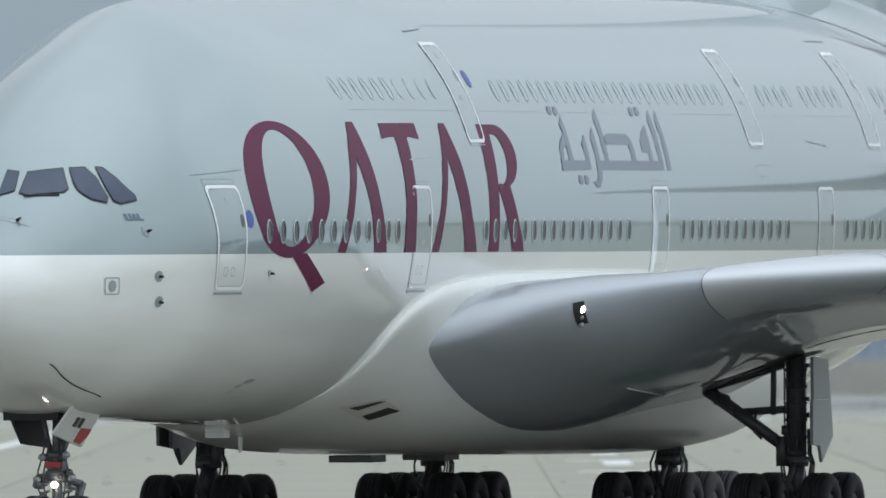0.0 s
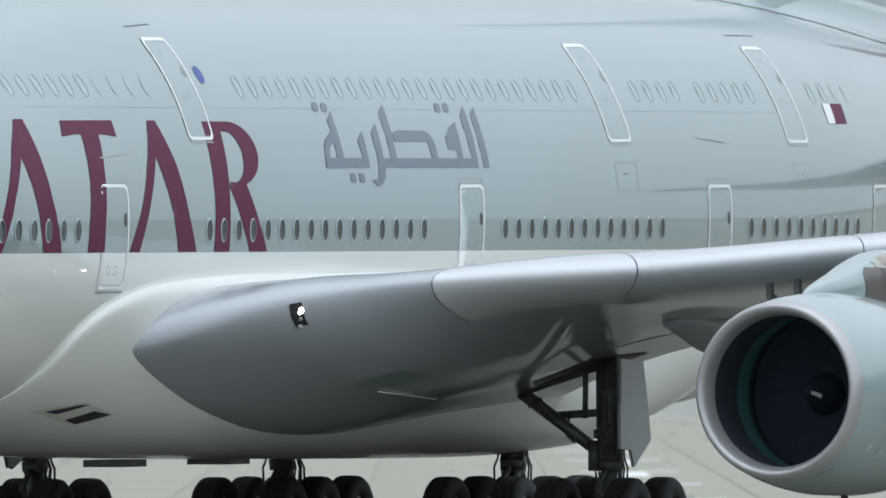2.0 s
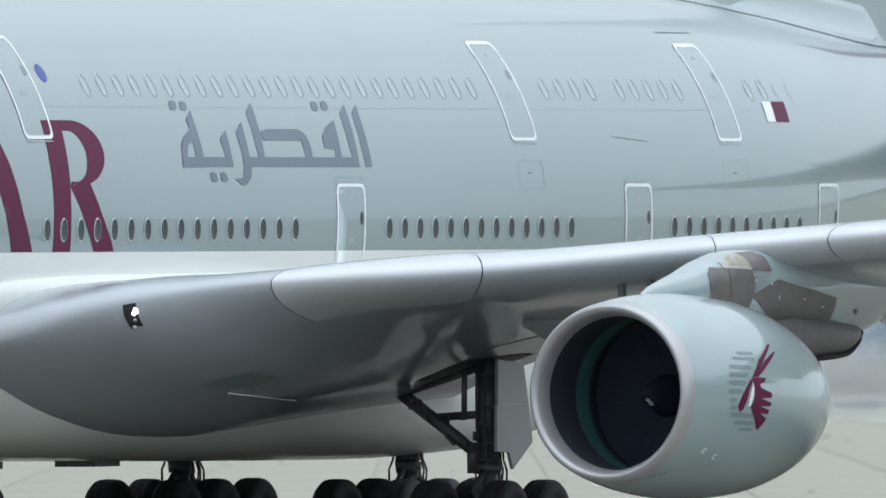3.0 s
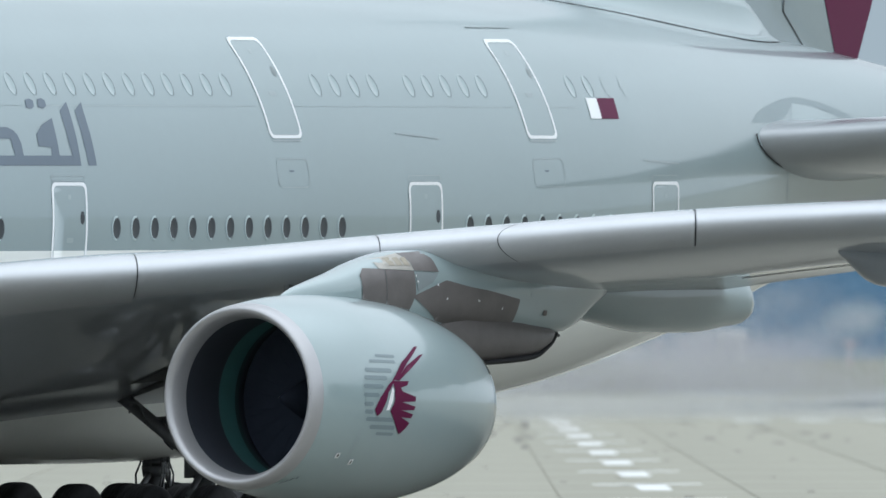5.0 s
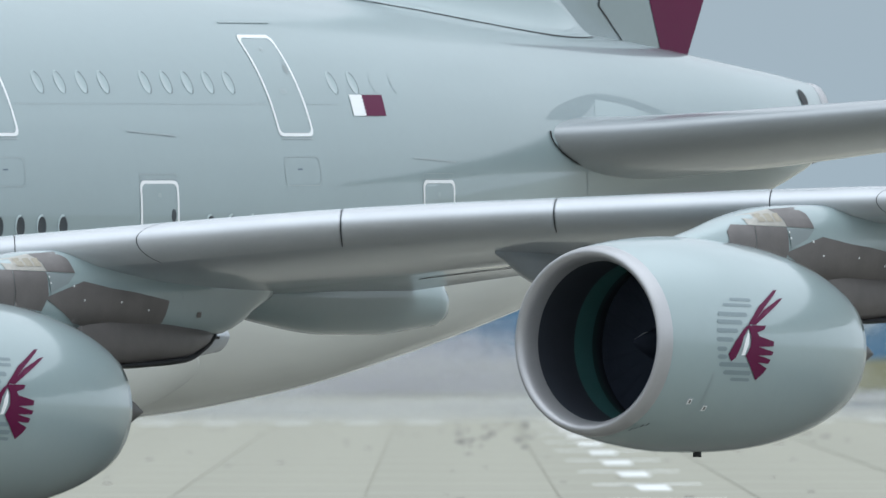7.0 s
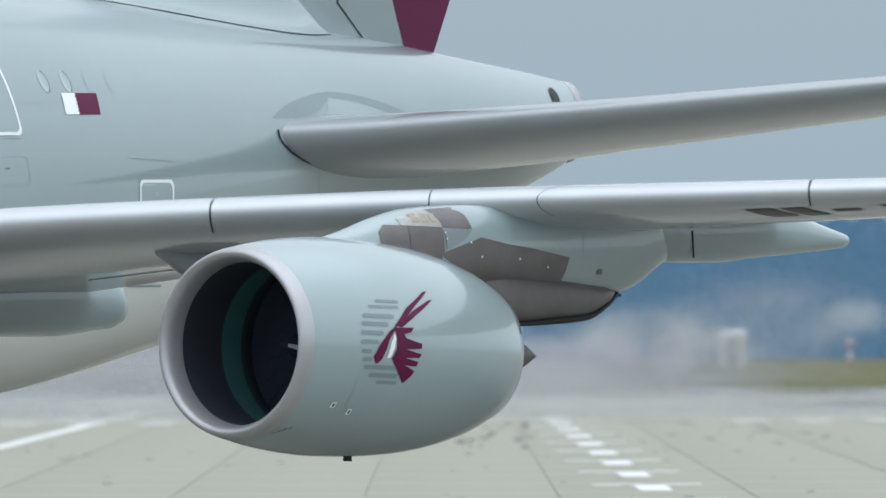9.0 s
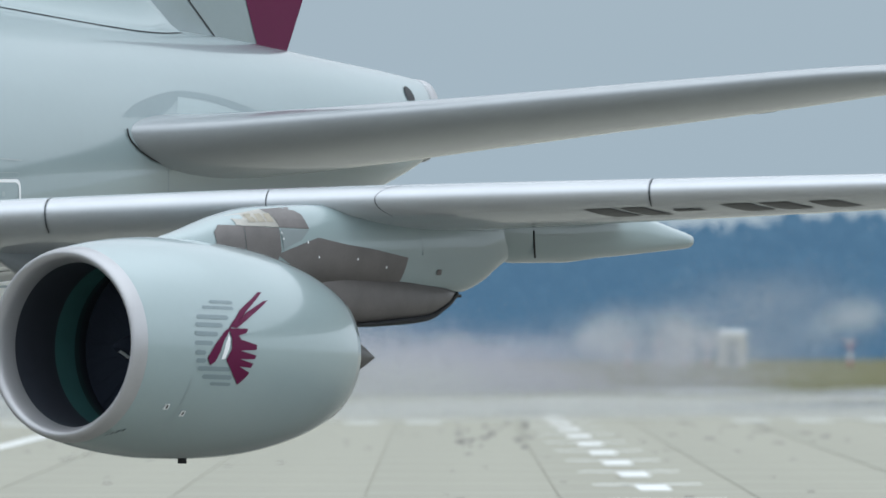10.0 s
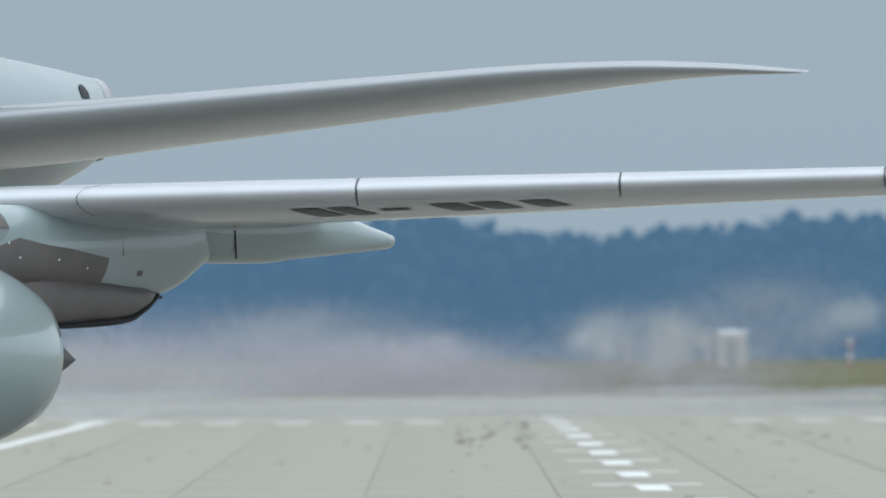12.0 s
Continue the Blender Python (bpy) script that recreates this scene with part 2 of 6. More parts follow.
def woods(name, x0, x1, y0, top, step, leaves, material, label, seed):
    """A belt of broadleaf trees: each a trunk, a few lumpy crown masses and many small leaf clumps round them."""
    rnd = np.random.RandomState(seed)
    lv, lf = lump_template()
    cone = np.array([[0.22 * math.cos(a), 0.22 * math.sin(a), 0] for a in np.arange(6) * math.pi / 3] + [[0.1 * math.cos(a), 0.1 * math.sin(a), 1] for a in np.arange(6) * math.pi / 3])
    cf = np.array([[k, (k + 1) % 6, 6 + (k + 1) % 6] for k in range(6)] + [[k, 6 + (k + 1) % 6, 6 + k] for k in range(6)])
    fan5 = np.array(((0, 1, 2), (2, 3, 4), (3, 4, 5), (0, 3, 5), (1, 4, 5)))
    vs, fs, count = [], [], 0

    def add(v, f):
        nonlocal count
        vs.append(v)
        fs.append(f + count)
        count += len(v)

    x = x0
    while x < x1:
        h = float(top(x)[0]) * rnd.uniform(0.965, 1.02)
        y = y0 + rnd.uniform(-12, 25)
        add(cone * np.array([1, 1, h * 0.6]) + np.array([x, y, 0]), cf)
        for k in range(6):
            e = (k + 0.5) / 6
            add(np.array([x + rnd.uniform(-1, 1), y + 3 + rnd.uniform(-1, 1), h * 0.78 * e]) + lv * (h * 0.17), lf)
        for k in range(20):
            e = (k + 0.5) / 20
            r = h * (0.06 + 0.035 * math.sin(math.pi * e)) * rnd.uniform(0.6, 1.3)
            c = np.array([x + rnd.uniform(-1.9, 1.9), y + rnd.uniform(-2.5, 2.5), h * (0.04 + 0.88 * e) + rnd.uniform(-0.35, 0.35)])
            ph = rnd.uniform(0, 6.28, 6)
            bump = 1 + 0.1 * np.sin(lv[:, 0] * 5 + ph[0]) * np.sin(lv[:, 2] * 6 + ph[1]) + 0.08 * np.sin(lv[:, 1] * 9 + ph[2]) + rnd.uniform(-0.1, 0.1, len(lv))
            add(c + lv * (r * bump)[:, None], lf)
        for k in range(leaves):
            a, e = rnd.uniform(0, 6.28), rnd.rand()
            rr = h * 0.22 * math.sin(math.pi * (0.12 + 0.8 * e) ** 0.8) * rnd.uniform(0.7, 1.1) + 0.2
            c = np.array([x + rr * math.cos(a), y + rr * math.sin(a), h * (0.03 + 0.9 * e)])
            s = rnd.uniform(0.2, 0.5)
            add(c + rnd.uniform(-s, s, (6, 3)), fan5)
        x += rnd.uniform(0.8, 1.8) * step
    me = bpy.data.meshes.new(name)
    me.from_pydata(np.concatenate(vs).tolist(), [], np.concatenate(fs).tolist())
    me.materials.append(material)
    return tagged(new(name, me), label, "woods", kind="stuff")


# plain backdrop of distant woods; a blue emission paints in the air's haze
M_FAR = shade("hazed_far_foliage", (0.012, 0.02, 0.024), 0.95, 0, 0.3, 0.15, spec=0.05)
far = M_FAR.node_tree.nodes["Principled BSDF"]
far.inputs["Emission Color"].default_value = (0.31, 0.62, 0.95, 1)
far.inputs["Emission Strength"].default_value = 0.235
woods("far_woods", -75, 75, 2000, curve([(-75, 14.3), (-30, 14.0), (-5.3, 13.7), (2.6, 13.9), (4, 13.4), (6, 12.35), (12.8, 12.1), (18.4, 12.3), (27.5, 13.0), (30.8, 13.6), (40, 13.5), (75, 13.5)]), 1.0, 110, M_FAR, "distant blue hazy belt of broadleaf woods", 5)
# unseen belt behind the camera, added for the dark band mirrored in the hull
M_NEAR = shade("near_foliage", (0.05, 0.08, 0.035), 0.9, 0, 0.3, 0.2, spec=0.1)
woods("woods", -420, 420, -260, curve([(-420, 15), (-200, 17), (0, 15), (150, 18), (420, 16)]), 4.5, 20, M_NEAR, "unseen green belt of broadleaf woods, added for hull reflections", 8)

# ---------------------------------------------------------------- the airliner
airliner = tagged(new("airliner"), "grey and white double deck airliner with four engines, taxiing", "airplane")

# station: top, bottom, half width, height of the widest point, fullness of the upper half
HULL = curve([
    (-1.15, 5.02, 4.98, 0.02, 5, 2), (-1.05, 5.35, 4.6, 0.42, 5, 2), (-0.8, 5.75, 4.2, 0.8, 5.02, 2), (-0.3, 6.2, 3.85, 1.25, 5.1, 2), (0.4, 6.8, 3.5, 1.81, 5.25, 2)
   , (1.3, 7.46, 3.25, 2.18, 5.5, 1.9), (2.5, 8.17, 2.98, 2.55, 5.75, 1.8), (4, 8.96, 2.91, 2.96, 6, 1.69), (6, 9.66, 2.87, 3.19, 6.2, 1.62), (8.5, 10.22, 2.8, 3.41, 6.34, 1.65)
   , (11.5, 10.41, 2.73, 3.57, 6.4, 1.74), (15, 10.51, 2.64, 3.57, 6.4, 1.86), (19, 10.69, 2.65, 3.57, 6.4, 2), (42, 10.69, 2.65, 3.57, 6.4, 2), (46, 10.66, 2.7, 3.55, 6.42, 2)
   , (50, 10.52, 3.05, 3.42, 6.55, 2), (54, 10.27, 3.7, 2.98, 6.85, 2), (58, 9.93, 4.52, 2.3, 7.2, 2), (62, 9.55, 5.5, 1.7, 7.55, 2), (65.5, 9.12, 6.42, 1.18, 7.8, 2)
   , (67.2, 8.91, 6.9, 0.78, 7.95, 2), (67.9, 8.81, 7.12, 0.55, 8.0, 2), (68.25, 8.76, 7.25, 0.4, 8.03, 2)])
LOWER_POWER = 2.25


def hull_ring(s, n=72):
    top, bot, w, zc, up = HULL(s)
    ring = []
    for i in range(n):
        a = 2 * math.pi * i / n
        c, sn = math.cos(a), math.sin(a)
        if sn >= 0:
            p = 2 / up
            ring.append((s, w * math.copysign(abs(c) ** p, c), zc + (top - zc) * sn**p))
        else:
            p = 2 / LOWER_POWER
            ring.append((s, w * math.copysign(abs(c) ** p, c), zc - (zc - bot) * abs(sn) ** p))
    return ring


def half_width(s, z):
    top, bot, w, zc, up = HULL(s)
    if z >= zc:
        return w * max(0.0, 1 - (min(1, (z - zc) / (top - zc))) ** up) ** (1 / up)
    return w * max(0.0, 1 - ((zc - z) / (zc - bot)) ** LOWER_POWER) ** (1 / LOWER_POWER)


def on_skin(s, z, out=0.0):
    """A point on the port side of the hull, lifted off it by out."""
    e = 0.02
    l = half_width(s, z)
    dz = (half_width(s, z + e) - half_width(s, z - e)) / (2 * e)
    ds = (half_width(s + e, z) - half_width(s - e, z)) / (2 * e)
    nrm = Vector((-ds, -1, -dz))
    nrm = Vector((-ds, 1, -dz)).normalized()
    return Vector((s + nrm.x * out, -(l + nrm.y * out), z + nrm.z * out))


def at_width(l, z):
    """The station at which the nose is l wide at height z."""
    a, b = -1.15, 12.0
    for _ in range(40):
        c = (a + b) / 2
        if half_width(c, z) < l:
            a = c
        else:
            b = c
    return (a + b) / 2


def flat(polygons, step_s=0.4, step_z=0.14):
    """Polygons in a plane (s, z), cut fine enough to be bent over the skin."""
    bm = bmesh.new()
    for p in polygons:
        bm.faces.new([bm.verts.new((s, 0, z)) for s, z in p])
    bm.normal_update()
    bmesh.ops.triangulate(bm, faces=bm.faces)
    bmesh.ops.remove_doubles(bm, verts=bm.verts, dist=1e-4)
    for axis, step in ((0, step_s), (2, step_z)):
        cs = [v.co[axis] for v in bm.verts]
        q = math.floor(min(cs) / step) * step + step
        while q < max(cs) - 1e-4:
            co, no = Vector((0, 0, 0)), Vector((0, 0, 0))
            co[axis], no[axis] = q, 1
            bmesh.ops.bisect_plane(bm, geom=bm.verts[:] + bm.edges[:] + bm.faces[:], plane_co=co, plane_no=no)
            q += step
    return bm


def decal(name, polygons, material, parent=None, out=0.012, label="", step_s=0.4, step_z=0.14):
    bm = flat(polygons, step_s, step_z)
    for v in bm.verts:
        v.co = on_skin(v.co.x, v.co.z, out * 0.5)
    bmesh.ops.recalc_face_normals(bm, faces=bm.faces)
    for f in bm.faces:
        if f.normal.y > 0:
            f.normal_flip()
    return part(name, bm, material, parent or fuselage, label)


STATIONS = [-1.15, -1.12, -1.05, -0.95, -0.8, -0.6, -0.4, -0.2] + [x * 0.4 for x in range(0, 30)] + [12 + x for x in range(0, 31)] + [42.5 + 0.6 * x for x in range(0, 43)] + [67.9, 68.1, 68.25]
fuselage = part("fuselage", loft([hull_ring(s) for s in STATIONS]), M_HULL, airliner, "double deck fuselage, grey above and white below")

# belly fairing
# station: bottom, bulge beyond the hull, fullness, height of its upper edge
FAIR = curve([(12.6, 2.72, 0.0, 2.25, 2.78), (13.3, 2.66, 0.03, 2.25, 3.3), (13.6, 2.62, 0.05, 2.28, 3.75), (14.1, 2.56, 0.07, 2.3, 4.4), (15.5, 2.45, 0.09, 2.4, 4.95), (16.8, 2.35, 0.1, 2.6, 5.17), (18.9, 2.2, 0.13, 3.1, 5.3), (21, 2.12, 0.2, 3.7, 5.35),
              (25, 2.05, 0.4, 4.4, 5.36), (29, 2.0, 0.58, 5, 5.33), (34, 1.97, 0.62, 5, 5.25), (38, 2.05, 0.48, 4.4, 5.0), (41.5, 2.3, 0.28, 3.5, 4.6), (44.5, 2.64, 0.08, 2.7, 4.0), (46, 2.9, 0, 2.25, 3.3)])


def fairing_half(s, z):
    """Half width of the belly fairing at a height."""
    bot, off, p, edge = FAIR(s)
    w, zc = HULL(s)[2], HULL(s)[3]
    q = min(1.0, max(0.0, (zc - z) / (zc - bot)))
    core = max(0.0, 1 - q**p) ** (1 / p)
    e = min(1.0, max(0.0, (edge - z) / 0.3 + 0.35))
    return w * core + off * e * e * (3 - 2 * e) * core**0.4


def fairing_ring(s, n=34):
    bot, off, p, edge = FAIR(s)
    zc = HULL(s)[3]
    a0 = math.asin(max(0.0, (zc - edge) / (zc - bot)) ** (p / 2))
    zs = [zc - (zc - bot) * math.sin(a0 + (math.pi / 2 - a0) * i / n) ** (2 / p) for i in range(n + 1)]
    side = [(fairing_half(s, z), z) for z in zs]
    side = [(side[0][0] - 0.4, edge + 0.02), (side[0][0] - 0.03, edge + 0.012)] + side
    return [(s, l, z) for l, z in side] + [(s, -l, z) for l, z in side[-2::-1]]


part("belly_fairing", loft([fairing_ring(12.6 + 3.2 * i / 40) for i in range(40)] + [fairing_ring(15.8 + 30.2 * i / 70) for i in range(71)]), M_WHITE, fuselage, "white belly fairing")

# ---------------------------------------------------------------- wings
# span: leading edge station and height, chord, thickness, drop of the trailing edge
WING = curve([(2.4, 15.5, 3.95, 18.6, 2.1, 1.3), (3.2, 16.2, 4.08, 17.9, 2.1, 1.3), (3.8, 16.75, 4.25, 17.4, 2.15, 1.25), (5, 17.9, 4.72, 16.6, 2.2, 1.15), (7, 20.25, 5.16, 14.7, 1.55, 1.05), (10.2, 22.75, 5.38, 12.9, 1.15, 0.9),
              (13.4, 25.3, 5.72, 11.3, 1.02, 0.75), (17.6, 28.75, 6.13, 9.9, 0.9, 0.58), (20.8, 30.55, 6.3, 9.0, 0.8, 0.48), (23.8, 32.55, 6.43, 8.1, 0.73, 0.38), (29.4, 35.8, 6.58, 6.7, 0.6, 0.25), (32.9, 38.15, 6.67, 5.7, 0.5, 0.18), (39.6, 42.6, 6.84, 3.9, 0.36, 0.1)])


# span: fullness of the upper and the lower surface
FULL = curve([(2.4, 1.2, 1.12), (3.6, 1.14, 1.12), (5, 0.72, 1.12), (6.3, 0.56, 1.08), (7, 0.58, 0.98), (7.8, 0.7, 0.85), (9.5, 0.88, 0.82), (11, 0.88, 0.84), (13.5, 0.88, 1.02), (16, 0.88, 1.12), (40, 0.88, 1.12)])


def foil(n=32):
    """A section as rows (along the chord, up for the top, down for the bottom), thickness 1."""
    rows = []
    for i in range(n + 1):
        u = (1 - math.cos(math.pi * i / n)) / 2
        y = 5 * (0.2969 * math.sqrt(u) - 0.126 * u - 0.3516 * u * u + 0.2843 * u**3 - 0.1036 * u**4)
        rows.append((u, y))
    return rows


FOIL = foil()


def shallow(l, u):
    """How far the lower surface is drawn up near the root."""
    return 1 - 0.66 * min(1, max(0, (6 - l) / 2.2)) * max(0, 1 - u / 0.5) ** 2.2


def wing_ring(l, side, table=None):
    le, z, c, th, drop = (table or WING)(l)
    full, low = (0.7, 1.12) if table else FULL(l)
    up = [(le + c * u, z - drop * u**1.2 + th * full * y) for u, y in FOIL]
    lo = [(le + c * u, z - drop * u**1.2 - th * low * y * (1 if table else shallow(l, u)) * (1 if u < 0.5 else 1 - 0.35 * (u - 0.5) / 0.5)) for u, y in FOIL]
    pts = up[::-1] + lo[1:]
    return [(x, side * l, zz) for x, zz in pts]


SPANS = [2.4 + 0.1 * i for i in range(40)] + [6.45 + 0.45 * i for i in range(74)]


def make_wing(name, side, label):
    return part(name, loft([wing_ring(l, side) for l in SPANS]), M_WING, airliner, label)


wing_port = make_wing("port_wing", -1, "grey swept wing with bright leading edge slats")
make_wing("starboard_wing", 1, "grey swept wing on the far side")


def wing_point(l, k, lift=0.0):
    """A point of the port wing's skin near its nose: k runs from above (negative) to below (positive), in metres along the chord."""
    le, z, c, th, drop = WING(l)
    u = abs(k) / c
    y = 5 * (0.2969 * math.sqrt(u) - 0.126 * u - 0.3516 * u * u + 0.2843 * u**3 - 0.1036 * u**4)
    zz = z - drop * u**1.2 + (th * FULL(l)[0] * y if k < 0 else -th * FULL(l)[1] * y * shallow(l, u))
    n = Vector((-(1 - min(1, 2.2 * u * c / max(th, 0.3))), 0, math.copysign(0.25 + min(1, 1.6 * u * c / max(th, 0.3)), -k) if k else 0)).normalized()
    return Vector((le + c * u, -l, zz)) + n * lift


def square_cut(l, k, lift):
    """As wing_point, but k runs square to the leading edge."""
    slope = (WING(l + 0.3)[0] - WING(l - 0.3)[0]) / 0.6
    return wing_point(l - slope * abs(k) / (1 + slope * slope), k, lift)


ALONG = (7.2, 15.0, 25.37)


def nose_shell(name, l0, l1, back, under, lift, material, label="", steps=10):
    """A strip of skin round the wing's nose from span l0 to l1; its ends lie along the airflow at the spans in ALONG."""
    ks = [-back * (1 - i / 9) ** 2 for i in range(10)] + [under * (i / 9) ** 2 for i in range(1, 10)]
    rings = []
    for i in range(steps + 1):
        l = l0 + (l1 - l0) * i / steps
        f = WING(l)[2] / 10
        near = min(abs(l - a) for a in ALONG)
        e = min(1.0, near / 1.2) if near > 0.02 else 0.0
        rings.append([wing_point(l, k * f, lift).lerp(square_cut(l, k * f, lift), e) for k in ks])
    bm = loft(rings, closed=False)
    return part(name, bm, material, wing_port, label)


SLATS = [(7.2, 10.17), (10.19, 13.44), (15.0, 17.66), (17.7, 20.8), (20.84, 23.82), (25.37, 29.26), (29.3, 32.77), (32.81, 36.3), (36.34, 39.3)]
for a, b in SLATS:
    nose_shell("slat", a, b, 1.3, 1.15 if a < 8 else 0.85 if a < 14 else 0.62, 0.012, M_SLAT)
for a, b in ((13.45, 14.99), (23.84, 25.36)):
    nose_shell("fixed_nose", a, b, 1.3, 0.62, 0.011, M_SLAT)
for a in (7.2, 10.18, 13.45, 15.0, 17.68, 20.82, 23.83, 25.37, 29.28, 32.79, 36.32):
    nose_shell("slat_gap", a - 0.006, a + 0.006, 1.3, 1.15 if a < 8 else 0.85 if a < 13 else 0.62, 0.0145, M_DARK, steps=1)

# ---------------------------------------------------------------- engines
NAC = curve([(0.42, 1.615), (0.8, 1.68), (1.4, 1.75), (2.1, 1.79), (2.85, 1.785), (3.6, 1.75), (4.3, 1.68), (4.95, 1.565), (5.6, 1.4), (6.17, 1.19)])


def nacelle_decal(name, polygons, material, root, out=0.008, label=""):
    """Flat shapes (distance from the lip, height over the axis) bent round a nacelle's outboard side."""
    bm = flat(polygons, 0.3, 0.12)
    for v in bm.verts:
        x, z = v.co.x, v.co.z
        r = float(NAC(x)[0]) + out
        v.co = (x, -math.sqrt(max(0.01, r * r - z * z)), z)
    bmesh.ops.recalc_face_normals(bm, faces=bm.faces)
    for f in bm.faces:
        if f.normal.y > 0:
            f.normal_flip()
    return part(name, bm, material, root, label)


def fan_mesh():
    """Fan: 24 twisted blades, a cone spinner with one white streak."""
    bm = bmesh.new()
    n = 24
    blades = []
    for b in range(n):
        a0 = 2 * math.pi * b / n
        rows = []
        for i in range(6):
            r = 0.42 + 0.98 * i / 5
            tw = radians(28 + 34 * i / 5)
            ch = 0.36 + 0.34 * i / 5
            row = []
            for u in (-0.5, 0, 0.5):
                d = ch * u
                ang = a0 + d * math.sin(tw) / r
                row.append((0.22 * d * math.cos(tw) + 0.02 * (0.25 - u * u) * 4, r * math.cos(ang), r * math.sin(ang)))
            rows.append(row)
        blades.append(rows)
    hub = [[bm.verts.new((x, r * math.cos(2 * math.pi * i / 24), r * math.sin(2 * math.pi * i / 24))) for i in range(24)] for x, r in ((-1.0, 0.005), (-0.92, 0.07), (-0.66, 0.17), (-0.3, 0.29), (0.0, 0.39), (0.2, 0.44))]
    for a, b in zip(hub, hub[1:]):
        for i in range(24):
            bm.faces.new((a[i], a[(i + 1) % 24], b[(i + 1) % 24], b[i]))
    for i, rows in enumerate(blades):
        vs = [[bm.verts.new(p) for p in row] for row in rows]
        for a, b in zip(vs, vs[1:]):
            for k in (0, 1):
                bm.faces.new((a[k], a[k + 1], b[k + 1], b[k]))
        # the root of each blade grows out of the hub
        bm.faces.new((vs[0][0], vs[0][1], hub[4][i]))
        bm.faces.new((vs[0][1], vs[0][2], hub[5][i]))
        bm.faces.new((vs[0][1], hub[4][i], hub[5][i]))
    # white streak on the spinner
    prev = None
    for i in range(9):
        t = i / 8
        r = 0.09 + 0.1 * t
        x = -1.1 + 2.6 * r - 0.03
        a = 0.35 * t
        h = min(0.7, (0.03 + 0.012 * t) / r)
        p = [bm.verts.new((x, r * math.cos(a + sg * h), r * math.sin(a + sg * h))) for sg in (-1, 1)]
        if prev:
            bm.faces.new((prev[0], prev[1], p[1], p[0])).material_index = 1
        prev = p
    me = bpy.data.meshes.new("fan")
    bm.to_mesh(me)
    bm.free()
    me.shade_smooth()
    me.materials.append(M_BLADE)
    me.materials.append(M_OUTLINE)
    return me


FAN = fan_mesh()
FANS = []


